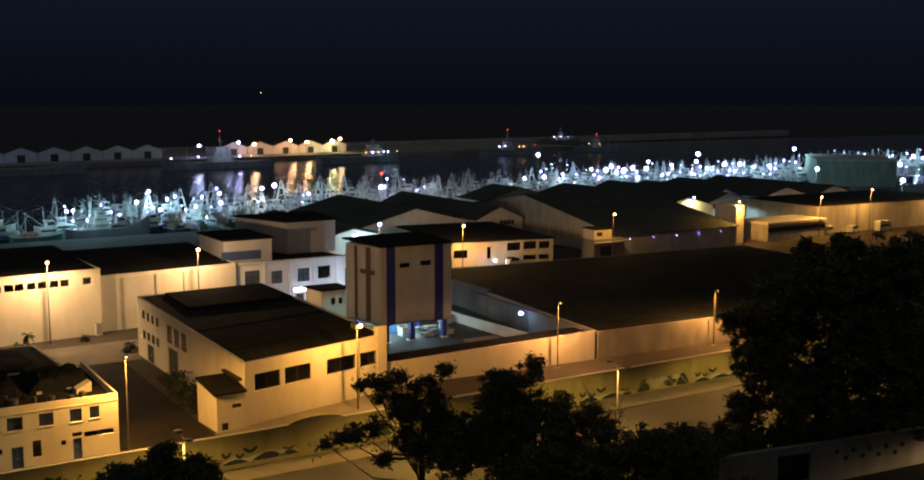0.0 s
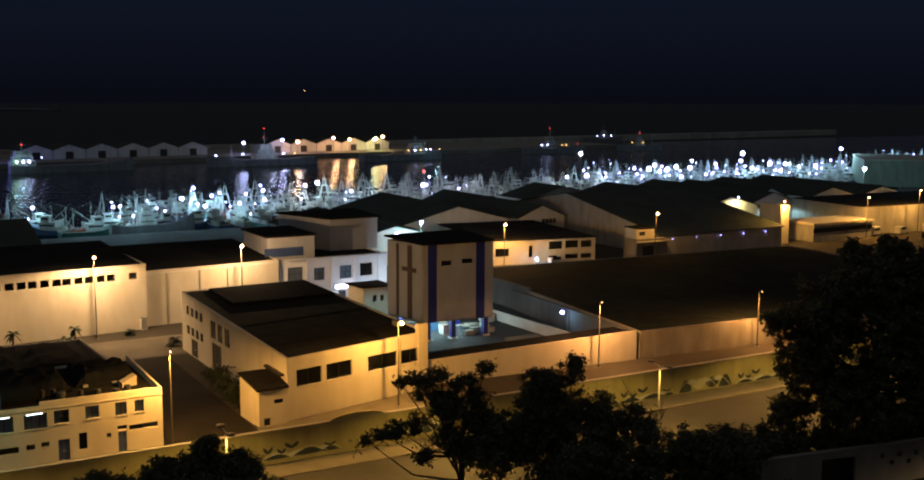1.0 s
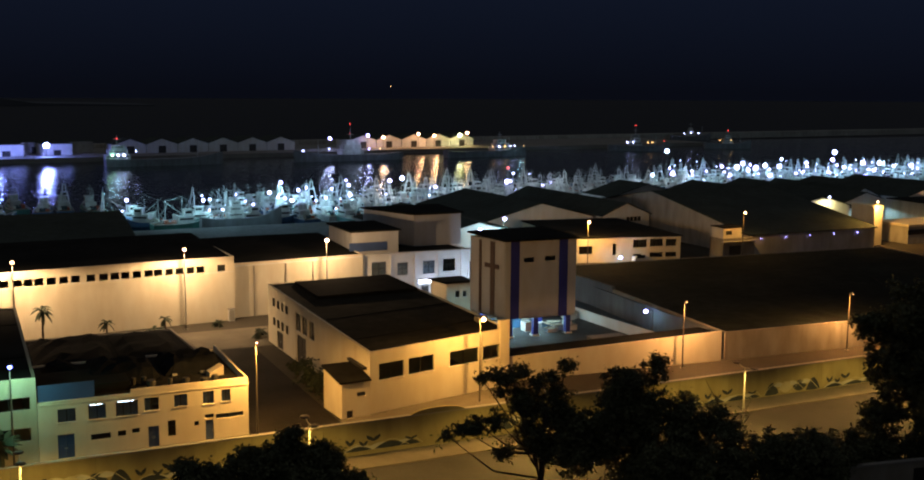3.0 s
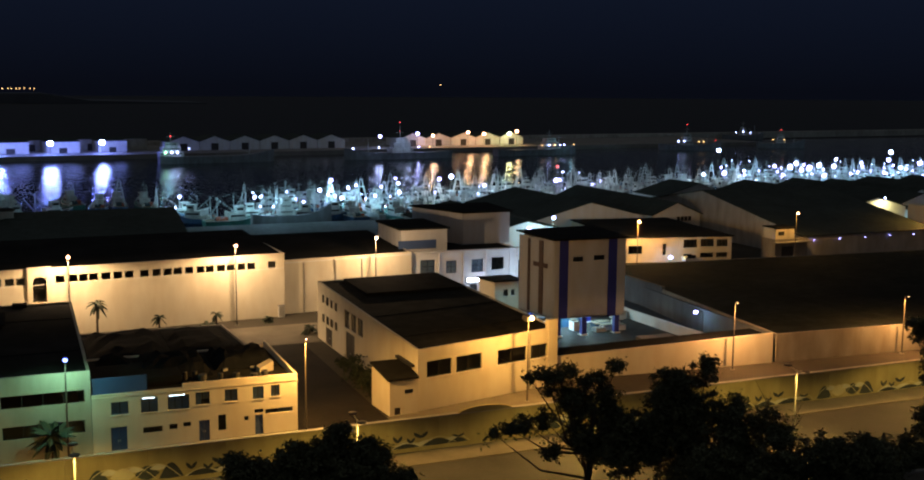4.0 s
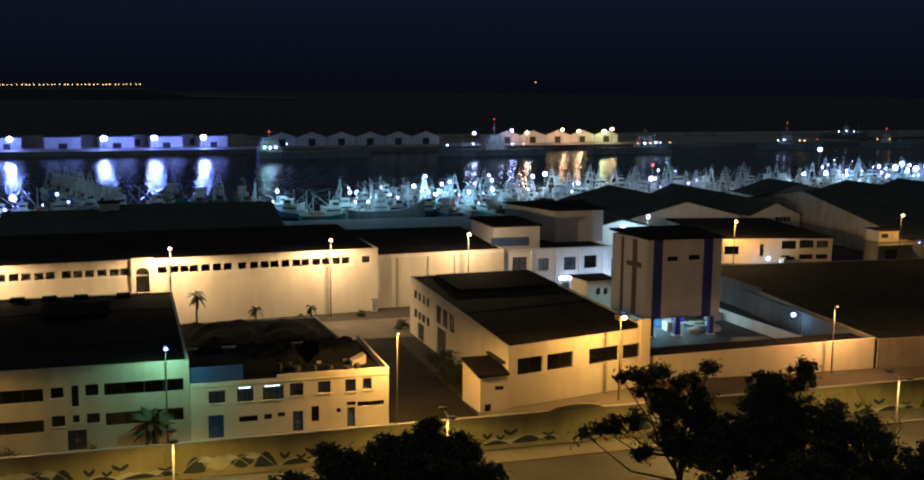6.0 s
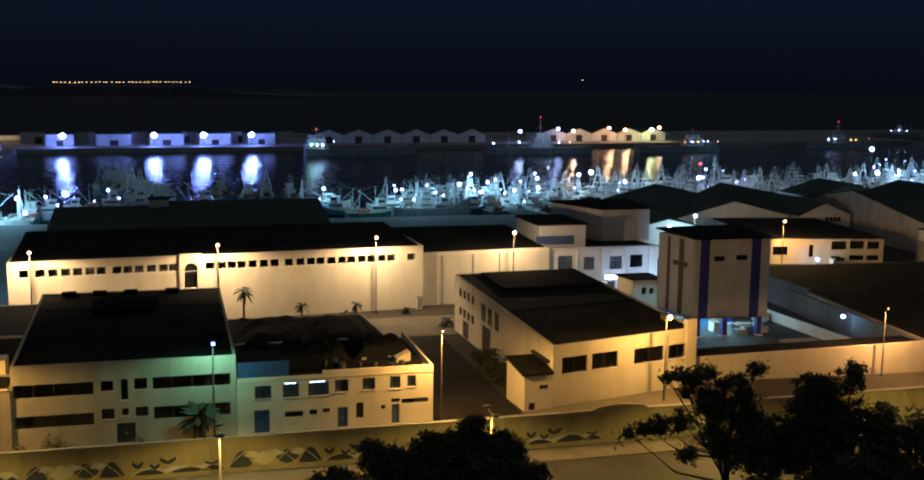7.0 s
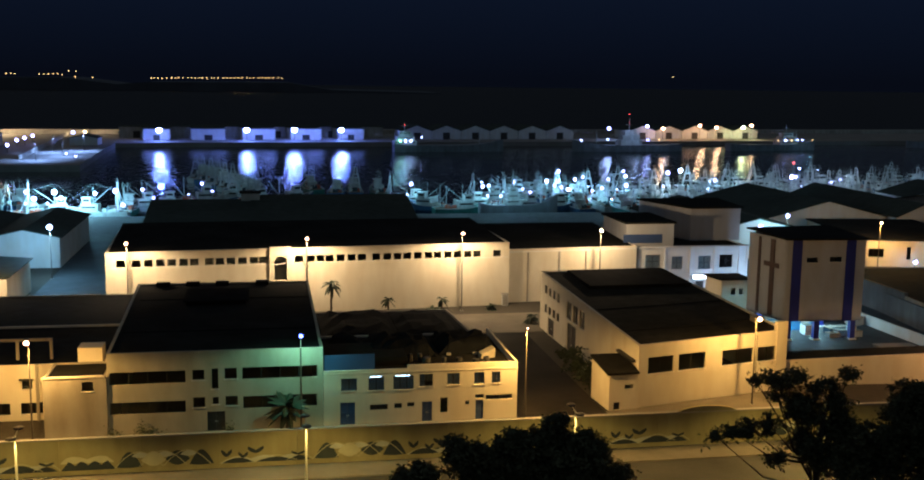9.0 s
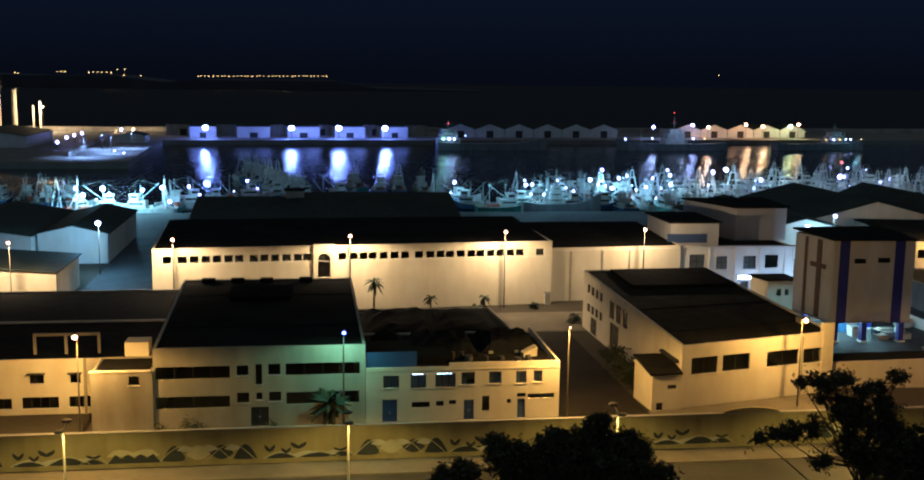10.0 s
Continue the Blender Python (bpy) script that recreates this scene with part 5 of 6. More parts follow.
for i, (x, y, z, r) in enumerate(((39.4, 124.5, 1.7, 1.8), (39.2, 128.0, 2.3, 2.2), (39.4, 132.0, 2.0, 1.9), (39.5, 136.0, 1.5, 1.5))):
    sh = thing("shrub", (x, y, 0.05), "dark leafy bush beside the warehouse gate", "shrub", "shrubs")
    vs, fs = leaves(random.Random(30 + i), [(x, y, z, r)], 20, 0.2)
    me = bpy.data.meshes.new("foliage")
    me.from_pydata([v - Vector((x, y, 0.05)) for v in vs], [], fs)
    # palm leaf colour, dark enough that these bushes look unlit by the lamp
    me.materials.append(DARK_LEAF)
    o = new("foliage", me)
    o.parent = sh
    b = bmesh.new()
    tube(b, (x, y, 0.05), (x, y, z), 0.12, 0.06, 6)
    part("stem", b, BARK, sh)
for x, r, sd in ((-13.5, 1.0, 1), (-12.2, 0.8, 2), (-4.0, 0.7, 3), (-16.2, 0.9, 4)):
    sh = thing("shrub", (x, 113.9, 0.05), "low dark weed shrub at the wall", "shrub", "shrubs")
    vs, fs = leaves(random.Random(sd), [(x, 113.9, 0.5, r)], 14, 0.14)
    me = bpy.data.meshes.new("foliage")
    me.from_pydata([v - Vector((x, 113.9, 0.05)) for v in vs], [], fs)
    me.materials.append(LEAF)
    o = new("foliage", me)
    o.parent = sh


# utility cabinet at the warehouse corner
uc = thing("utility_cabinet", (39.5, 174.2, 0.0), "white utility cabinet at the warehouse corner", "cabinet")
part("body", boxes((39.5 - 0.5, 173.9, 0.05, 39.5 + 0.5, 174.6, 2.0)), PLASTER_WHITE, uc)
part("cap", boxes((39.5 - 0.56, 173.84, 2.003, 39.5 + 0.56, 174.66, 2.1)), CONCRETE, uc)
part("door", boxes((39.5 - 0.42, 173.87, 0.2, 39.5 + 0.42, 173.898, 1.9)), PALE_POST, uc)

# ---- vehicles ----
def van(x, y, turn, L=5.6, h=2.5, label="pale van parked beside the warehouse"):
    t = thing("van", (0, 0, 0), label, "van", "parked vans")
    prof = [(-L / 2, 0.4), (L / 2, 0.4), (L / 2, 1.1), (L / 2 - 0.9, 1.35), (L / 2 - 1.6, h - 0.1), (L / 2 - 1.9, h), (-L / 2 + 0.1, h), (-L / 2, h - 0.2)]
    b = bmesh.new()
    loft(b, [[(px, -0.95, pz) for px, pz in prof], [(px, 0.95, pz) for px, pz in prof]])
    part("body", b, VAN_PAINT, t)
    b = bmesh.new()
    for sx in (-1, 1):
        y0 = 0.96 * sx
        box(b, -L / 2 + 0.5, min(y0, y0 - 0.02 * sx), 1.4, L / 2 - 1.9, max(y0, y0 + 0.012 * sx), 2.1)
    part("side_window", b, DARK_METAL, t)
    for wx in (-L / 2 + 1.0, L / 2 - 1.0):
        for wy in (-0.9, 0.9):
            w = bmesh.new()
            tube(w, (wx, wy - 0.11, 0.36), (wx, wy + 0.11, 0.36), 0.36, seg=14)
            wh_ = part("wheel", w, RUBBER, t)
            w = bmesh.new()
            tube(w, (wx, wy - 0.125, 0.36), (wx, wy + 0.125, 0.36), 0.2, seg=10)
            part("rim", w, STEEL, wh_)
    t.matrix_basis = pose(x, y, 0.05, 0, 0, turn)
    return t


van(243, 199.5, 12)
van(252, 198, 10, 5.0, 2.2, "pale minibus parked beside the warehouse")
van(263, 196.5, 8, 7.5, 3.0, "large pale parked van")
van(136.5, 197.6, -5, 4.4, 1.7, "small parked car by the office")

# ---- lamps and clutter under the tower ----
for x, y in ((84.2, 150.5), (78.5, 150.0), (76.2, 149)):
    t = thing("ceiling_lamp", (x, y, 2.9), "white lamp under the tower floor", "lamp", "tower lamps")
    b = bmesh.new()
    tube(b, (x - 0.7, y, 2.95), (x + 0.7, y, 2.95), 0.07)
    part("tube", b, TUBE_GLOW, t)
    part("fitting", boxes((x - 0.75, y - 0.08, 3.0, x + 0.75, y + 0.08, 3.08)), PLASTER_WHITE, t)
    glow_light(x, y - 0.3, 2.55, 150, (0.58, 0.95, 1.0), 0.3)
rnd = random.Random(3)
for i in range(30):
    x, y = rnd.uniform(73, 92), rnd.uniform(146, 162)
    w, d, h = rnd.uniform(0.35, 1.2), rnd.uniform(0.35, 1.0), rnd.uniform(0.5, 1.6)
    t = thing("crate", (x, y, 0.05), "pale stacked fish crate in the yard", "crate", "yard crates")
    part("body", boxes((x - w, y - d, 0.06, x + w, y + d, h)), STEEL if i % 3 else HULL_BLUE, t)
    part("rim", boxes((x - w - 0.05, y - d - 0.05, h + 0.002, x + w + 0.05, y + d + 0.05, h + 0.1)), PLASTER_GREY, t)
for i in range(5):
    x = 169 + i * 7.5
    w = thing("wall_lamp", (x, 196.8, 4.0), "small bluish lamp on the shed wall", "lamp", "wall lamps")
    part("bulb", boxes((x - 0.07, 196.6, 4.0, x + 0.07, 196.75, 4.12)), BULB_COOL, w)
    part("bracket", boxes((x - 0.1, 196.75, 3.95, x + 0.1, 196.98, 4.15)), DARK_METAL, w)

# ---- far quay and its sheds ----
FQ = Side((-150, 610), (520, 668))
fq = bmesh.new()
FQ.block(fq, 0, 670, 0, 130, -9, 0)
tagged(part("far_quay", fq, CONCRETE), "long concrete quay across the harbour", "quay", kind="structure")
brk = bmesh.new()
Side((-190, 700), (900, 792)).block(brk, 0, 1090, 0, 8, -9, 2.6)
tagged(part("breakwater", brk, STONE), "long low breakwater wall behind the quay", "breakwater", kind="structure")


def quay_lamp(u, d, z, mat, watts, colour, size=1.0, label="flood lamp on a quay shed glowing blue-white"):
    p = FQ.to(u, d, 0)
    t = thing("flood_lamp", (p.x, p.y, 0), label, "lamp", "quay flood lamps")
    b = bmesh.new()
    tube(b, (p.x, p.y, 0), (p.x, p.y, z), 0.12, 0.09, 6)
    part("post", b, POST, t)
    b = bmesh.new()
    # head oversized to stand in for the lamp's glare
    ball(b, (p.x, p.y - 0.3, z), size * 0.92, 12, 0.85)
    part("lamp_head", b, mat, t, "glowing lamp", smooth=True)
    glow_light(p.x, p.y - 2.4, z - 0.4, watts, colour, 1.2)


for u0, w in ((84, 15), (111, 19), (140, 19), (168, 18), (196, 16)):
    p0, p1 = FQ.to(u0, 24, 0), FQ.to(u0 + w, 24, 0)
    sd = Side((p0.x, p0.y), (p1.x, p1.y))
    t = thing("quay_warehouse", ((p0.x + p1.x) / 2, p0.y + 10, 0), "white flat-fronted quay warehouse", "warehouse", "quay warehouses")
    b = bmesh.new()
    sd.block(b, 0, w, 0, 22, 0, 6.4)
    part("wall", b, PLASTER_WHITE, t)
    b = bmesh.new()
    sd.block(b, -0.3, w + 0.3, -0.4, 22.4, 6.403, 6.8)
    part("roof", b, SHEET_ROOF, t)
    b = bmesh.new()
    sd.block(b, w * 0.38, w * 0.62, -0.12, -0.01, 0.02, 3.0)
    part("door", b, DOOR_DARK, t)
for u, s_ in ((93, 1.7), (141.5, 1.7), (168.8, 1.7), (196.2, 1.7)):
    quay_lamp(u, 12.0, 6.3, BULB_BLUE, 1900, (0.17, 0.25, 1.0), s_)


p0, p1 = FQ.to(70, 47, 0), FQ.to(228, 47, 0)
sd = Side((p0.x, p0.y), (p1.x, p1.y))
t = thing("long_shed", ((p0.x + p1.x) / 2, p0.y + 8, 0), "long dim flat-roofed shed behind the quay warehouses", "warehouse")
b = bmesh.new()
sd.block(b, 0, sd.len, 0, 14, 0, 6.6)
part("wall", b, SHED_WALL, t)
b = bmesh.new()
sd.block(b, -0.4, sd.len + 0.4, -0.4, 14.4, 6.603, 7.0)
part("roof", b, SHEET_ROOF, t)
for i in range(9):
    b = bmesh.new()
    sd.block(b, 8 + i * 16.5, 12 + i * 16.5, -0.12, -0.01, 0.02, 4.0)
    part("door", b, DOOR_DARK, t)


def far_gable(u, w, label, hang=0):
    p0, p1 = FQ.to(u, 26, 0), FQ.to(u + w, 26, 0)
    sd = Side((p0.x, p0.y), (p1.x, p1.y))
    t = thing("gabled_warehouse", ((p0.x + p1.x) / 2, p0.y + 10, 0), label, "warehouse", "gabled quay warehouses")
    b = bmesh.new()
    ring = [(0, 0), (w, 0), (w, 5.2), (w * 0.72, 6.9), (w * 0.5, 8.4), (w * 0.28, 6.9), (0, 5.2)]
    loft(b, [[sd.to(a, d, z) for a, z in ring] for d in (0, 24)])
    part("wall", b, PLASTER_WHITE, t)
    for h in (0, 1):
        r = bmesh.new()
        pr = [(-0.3, 5.05), (w * 0.5, 8.45), (w * 0.5, 8.7), (-0.3, 5.35)]
        if h:
            pr = [(w - a, z) for a, z in pr]
        loft(r, [[sd.to(a, d, z) for a, z in pr] for d in (-0.3, 24.3)])
        part("roof", r, SHEET_ROOF, t)
    b = bmesh.new()
    sd.block(b, w * 0.38, w * 0.62, -0.15, -0.01, 0.02, 4.2)
    part("door", b, DOOR_DARK, t)


for i in range(6):
    far_gable(236 + i * 18.6, 18.2, "white gabled quay warehouse with a dark door")
for i in range(5):
    far_gable(386 + i * 18.6, 18.2, "white gabled quay warehouse lit by lamps")
for u, z, m_, w_, c_ in ((368, 7.2, BULB_COOL, 420, COOL), (394.5, 8.6, BULB_COOL, 420, COOL), (405.5, 7.2, BULB_SODIUM, 800, (1.0, 0.55, 0.25)), (431.5, 9.0, BULB_SODIUM, 800, (1.0, 0.55, 0.25)), (443.5, 7.8, BULB_SODIUM, 800, (1.0, 0.55, 0.25)), (463, 7.8, BULB_YELLOW, 480, (0.9, 1.0, 0.35)), (469, 9.2, BULB_SODIUM, 480, WARM)):
    quay_lamp(u, 18, z, m_, w_, c_, 1.2, "quay lamp glowing before the warehouses")


# ---- moored ships ----
def ship(x, y, L, turn, label, house=0.3, tall=9.0, mat=None, lamps=(), mast=0.0, red=()):
    mat = mat or SHIP_GREY
    t = thing("ship", (0, 0, 0), label, "ship", "moored ships")
    B = L * 0.075
    b, rings = bmesh.new(), []
    for i in range(11):
        s_ = i / 10
        px = -L / 2 + L * s_
        w = B * (0.82 if i == 0 else 1.0) * (1 if s_ < 0.6 else max(0.03, 1 - ((s_ - 0.6) / 0.4) ** 2))
        top = 3.6 + 3.2 * max(0, (s_ - 0.6) / 0.4) ** 2 + 0.8 * max(0, (0.2 - s_) / 0.2)
        rings.append([(px, -w * 0.8, -1.5), (px, w * 0.8, -1.5), (px, w, top), (px, -w, top)])
    loft(b, rings)
    part("hull", b, mat, t)
    hx = -L / 2 + L * house
    z = 3.7
    for k in range(3):
        sh = L * (0.10 - 0.022 * k)
        h = tall / 3.6
        b = boxes((hx - sh, -B * (0.8 - 0.1 * k), z, hx + sh, B * (0.8 - 0.1 * k), z + h))
        dk = part("deckhouse", b, HULL_WHITE, t)
        for j in range(8):
            part("porthole", boxes((hx - sh + 0.6 + j * (2 * sh - 1.2) / 8, -B * (0.8 - 0.1 * k) - 0.03, z + h * 0.5, hx - sh + 0.6 + (j + 0.6) * (2 * sh - 1.2) / 8, -B * (0.8 - 0.1 * k) + 0.05, z + h * 0.78)), DARK_METAL, dk)
        z += h + 0.003
    b = bmesh.new()
    tube(b, (hx, 0, z), (hx, 0, z + mast + 5), 0.3, 0.12, 6)
    tube(b, (hx - 2, 0, z + 3), (hx + 2, 0, z + 3), 0.12, seg=6)
    part("mast", b, STEEL, t)
    b = bmesh.new()
    tube(b, (L * 0.28, 0, 3.6), (L * 0.28, 0, 12), 0.25, 0.12, 6)
    tube(b, (L * 0.28, 0, 5), (L * 0.12, 0, 9.5), 0.14, 0.1, 6)
    part("derrick", b, STEEL, t)
    for lx, lz, lm, lr in lamps:
        g = bmesh.new()
        ball(g, (lx, -B * 0.86, lz), lr, 8)
        part("deck_lamp", g, lm, t, "glowing deck lamp")
    for rz in red:
        g = bmesh.new()
        ball(g, (hx, -0.4, rz), 0.36, 8)
        part("mast_lamp", g, BULB_RED, t, "red mast lamp")
    t.matrix_basis = pose(x, y, WATER_Z, 0, 0, turn)
    return t


ship(100, 588, 62, 3, "long grey ship with a pale stern deckhouse", 0.1, 9, lamps=((-28, 6, BULB_GREEN, 0.43), (-25, 6, BULB_WHITE, 0.50), (-22, 6, BULB_WHITE, 0.50), (-16, 8, BULB_WHITE, 0.31)), red=(14.5,))
glow_light(73, 577, 6, 120, WHITE, 0.5)
for x in (186, 206, 222):
    glow_light(x, 582, 7, 120, COOL, 0.5)
glow_light(316, 592, 7, 120, WHITE, 0.5)
ship(204, 592, 66, 184, "long grey ship with lit deck lamps and red mast lights", 0.48, 10, lamps=((26, 6, BULB_WHITE, 0.43), (10, 6.5, BULB_WHITE, 0.43), (2, 7, BULB_COOL, 0.62), (0, 9.5, BULB_WHITE, 0.43), (-6, 6.4, BULB_WHITE, 0.50), (-9, 6.4, BULB_COOL, 0.50), (-15, 6.2, BULB_COOL, 0.50), (-22, 6.2, BULB_AMBER, 0.43)), mast=2, red=(21, 16))
ship(297, 600, 58, 5, "long grey ship with lit deck lamps and a red mast light", 0.66, 8, lamps=((2, 6.2, BULB_AMBER, 0.37), (7, 6.2, BULB_WHITE, 0.43), (11, 6.2, BULB_AMBER, 0.43), (15, 6.4, BULB_WHITE, 0.37), (18, 6.4, BULB_WHITE, 0.37), (25, 6.4, BULB_AMBER, 0.31)))
ship(424, 622, 42, -25, "dim grey coaster with a red mast lamp", 0.45, 9, lamps=((-8, 6, BULB_WHITE, 0.43), (-4, 6.2, BULB_WHITE, 0.37), (6, 6, BULB_AMBER, 0.43), (9, 6, BULB_AMBER, 0.43), (17, 7, BULB_RED, 0.31)), red=(17.5,))
ship(560, 745, 34, -25, "small dim ship far off in the harbour", 0.5, 8, lamps=((-6, 6, BULB_WHITE, 0.37), (0, 6.5, BULB_WHITE, 0.37), (6, 6, BULB_WHITE, 0.37)))
ship(505, 628, 34, -25, "small dim ship far off in the harbour", 0.5, 7, lamps=((-6, 6, BULB_AMBER, 0.37), (2, 6, BULB_AMBER, 0.31)), red=(13,))

# ---- western pier ----
wp = bmesh.new()
prism(wp, [(-190, 455), (-106, 463), (-75, 464), (-79, 558), (-80, 612), (-190, 612)], -9, 0.2)
tagged(part("west_pier", wp, CONCRETE), "broad pale concrete pier", "pier", kind="structure")
pw = thing("pier_wall", (-110, 590, 0.2), "long pale parapet wall along the pier", "wall")
for i in range(12):
    a, c = Vector((-103.7, 492)), Vector((-117.0, 688))
    p, q = a.lerp(c, i / 12), a.lerp(c, (i + 0.985) / 12)
    b = bmesh.new()
    Side(p, q).block(b, 0, (q - p).length, 0, 0.7, 0.15, 2.3)
    part("wall_panel", b, STONE, pw)
gable_shed("pier_shed", -175, -135, 545, 600, 6, 8.5, "long pale shed on the pier", wall_mat=PLASTER_WHITE, along="y")
gable_shed("pier_hall", -100, -86, 590, 606, 4, 5.5, "small pale hall on the pier", wall_mat=PLASTER_WHITE)
for x, y, z, m_ in ((-117.8, 532, 4, BULB_COOL), (-121.4, 569, 4, BULB_COOL), (-122, 590, 4, BULB_COOL), (-122, 610, 4, BULB_COOL), (-88, 510, 1.6, BULB_COOL), (-82, 498, 1.4, BULB_COOL), (-101, 608, 6, BULB_WHITE)):
    t = thing("pier_lamp", (x, y, 0), "lamp glowing on the pier", "lamp", "pier lamps")
    b = bmesh.new()
    tube(b, (x, y, 0), (x, y, z), 0.1, seg=6)
    part("post", b, POST, t)
    b = bmesh.new()
    ball(b, (x, y, z), 0.8 if z > 2 else 0.4, 8)
    part("bulb", b, m_, t)
# extra downlights with posts and hoods, added to brighten the pier apron
for x, y in ((-97, 488), (-90, 512), (-98, 535), (-86, 546)):
    data = bpy.data.lights.new("pier_light", "SPOT")
    data.energy, data.color, data.spot_size, data.spot_blend, data.shadow_soft_size = 11000, (0.34, 0.50, 1.0), radians(146), 0.3, 0.3
    lo = new("pier_light", data)
    lo.location = (x, y, 8.0)
    t = thing("pier_lamp", (x, y, 0.2), "hooded lamp added to brighten the pale pier", "lamp", "pier lamps")
    b = bmesh.new()
    tube(b, (x, y + 0.6, 0.2), (x, y + 0.6, 8.3), 0.1, 0.07, 6)
    part("post", b, POST, t)
    b = bmesh.new()
    ball(b, (x, y, 8.45), 0.4, 8, 0.4)
    part("hood", b, POST, t)
for x, h, r in ((-188, 34, 2.4), (-178, 25, 1.8), (-167, 15.5, 0.6), (-163, 18, 0.7)):
    t = thing("signal_column", (x, 694, 0), "tall pale lit column behind the pier", "column", "pier columns")
    b = bmesh.new()
    tube(b, (x, 694, -2), (x, 694, h), r, r * 0.85, 12)
    part("shaft", b, PLASTER, t)
    b = bmesh.new()
    tube(b, (x, 694, h), (x, 694, h + 0.8), r * 1.15, seg=12)
    part("cap", b, CONCRETE, t)
for x, h, w_ in ((-160, 17.5, 11000), (-107, 4.4, 3000)):
    street_lamp(x, 688, h, BULB_AMBER, w_, WARM, base=-2.0, label="lamp glowing amber before the breakwater", r=0.9)


# ---- fishing fleet ----
def trawler(name, hull_mat, lit, seed, L=19.0, label="", rig="gallows"):
    rnd = random.Random(seed)
    t = thing(name, (0, 0, 0), label, "fishing boat", "fishing fleet")
    B = 2.9
    b, rings, strake = bmesh.new(), [], []
    for i in range(9):
        s_ = i / 8
        px = -L / 2 + L * s_
        w = B * (0.86 + 0.14 * min(1, s_ * 4)) * (1 if s_ < 0.55 else max(0.04, 1 - ((s_ - 0.55) / 0.45) ** 2))
        top = 1.7 + 1.7 * max(0, (s_ - 0.45) / 0.55) ** 2
        rings.append([(px, -w * 0.55, -0.9), (px, w * 0.55, -0.9), (px, w, 0.4), (px, w, top), (px, -w, top), (px, -w, 0.4)])
        strake.append((px, w + 0.05, top))
    loft(b, rings)
    part("hull", b, hull_mat, t)
    b = bmesh.new()
    for g in (-1, 1):
        loft(b, [[(px, g * (w - 0.1), z), (px, g * w, z), (px, g * w, z + 0.28), (px, g * (w - 0.1), z + 0.28)] for px, w, z in strake])
    part("bulwark", b, HULL_WHITE, t)
    part("deck", boxes((-L / 2 + 0.4, -B * 0.8, 1.703, L * 0.2, B * 0.8, 1.76)), DECK, t)
    hx = L * 0.08
    part("wheelhouse", boxes((hx - 2.6, -1.7, 1.77, hx + 2.2, 1.7, 3.9), (hx - 0.6, -1.3, 3.9, hx + 1.8, 1.3, 5.6), (hx - 0.8, -1.5, 5.6, hx + 2.1, 1.5, 5.75)), HULL_WHITE, t)
    for q in ((hx + 1.801, -1.1, 4.6, hx + 1.83, 1.1, 5.3), (hx - 0.3, -1.33, 4.6, hx + 1.5, -1.301, 5.3), (hx - 2.2, -1.73, 2.8, hx + 1.8, -1.701, 3.3), (hx - 0.3, 1.301, 4.6, hx + 1.5, 1.33, 5.3), (hx - 2.2, 1.701, 2.8, hx + 1.8, 1.73, 3.3)):
        part("wheelhouse_window", boxes(q), DARK_METAL, t)
    gx = -L * 0.36
    if rig == "gallows":
        b = bmesh.new()
        for sy in (-1, 1):
            tube(b, (gx, sy * 1.9, 1.7), (gx + 0.5, sy * 0.8, 7.6), 0.27, 0.22, 6)
            tube(b, (gx - 2.0, sy * 1.9, 1.7), (gx + 0.3, sy * 0.9, 6.6), 0.13, 0.11, 6)
            tube(b, (gx + 0.5, sy * 0.55, 7.6), (gx + 0.55, sy * 0.4, 10.0), 0.17, 0.13, 6)
        tube(b, (gx + 0.5, -1.1, 7.6), (gx + 0.5, 1.1, 7.6), 0.2, seg=6)
        tube(b, (gx + 0.2, -1.4, 5.0), (gx + 0.2, 1.4, 5.0), 0.13, seg=6)
        tube(b, (gx + 0.55, -0.5, 10.0), (gx + 0.55, 0.5, 10.0), 0.13, seg=6)
        tube(b, (gx + 0.5, 0, 9.9), (gx + 0.6, 0, 11.2), 0.07, 0.05, 5)
        part("gallows", b, STEEL, t)
    else:
        b = bmesh.new()
        tube(b, (gx + 1.5, 0, 1.7), (gx + 1.5, 0, 8.2 + rnd.random()), 0.14, 0.07, 6)
        tube(b, (gx + 1.5, 0, 2.6), (gx - 1.8, 0.5, 7.2), 0.1, 0.06, 6)
        part("aft_mast", b, STEEL, t)
    b = bmesh.new()
    tube(b, (hx - 1.0, 0, 3.9), (hx - 1.0, 0, 8.6 + rnd.random()), 0.10, 0.04, 6)
    tube(b, (hx - 1.0, -1.1, 8.2), (hx - 1.0, 1.1, 8.2), 0.05, seg=5)
    tube(b, (hx + 0.4, 0.5, 5.7), (hx + 0.4, 0.5, 7.4), 0.05, 0.03, 5)
    part("mast", b, STEEL, t)
    b = bmesh.new()
    tube(b, (hx - 1.2, 0, 4.4), (hx - 6.5, 0.4, 8.2 + rnd.random()), 0.09, 0.05, 6)
    part("boom", b, STEEL, t)
    b = bmesh.new()
    tube(b, (hx - 1.0, 0, 9.6), (L * 0.46, 0, 3.4), 0.02, seg=4)
    tube(b, (hx - 1.0, 0, 9.6), (gx + 1.0, 0, 8.0), 0.02, seg=4)
    part("stay", b, STEEL, t)
    b = bmesh.new()
    ball(b, (-L * 0.2, 0, 1.8), 1.8, 12, 0.45)
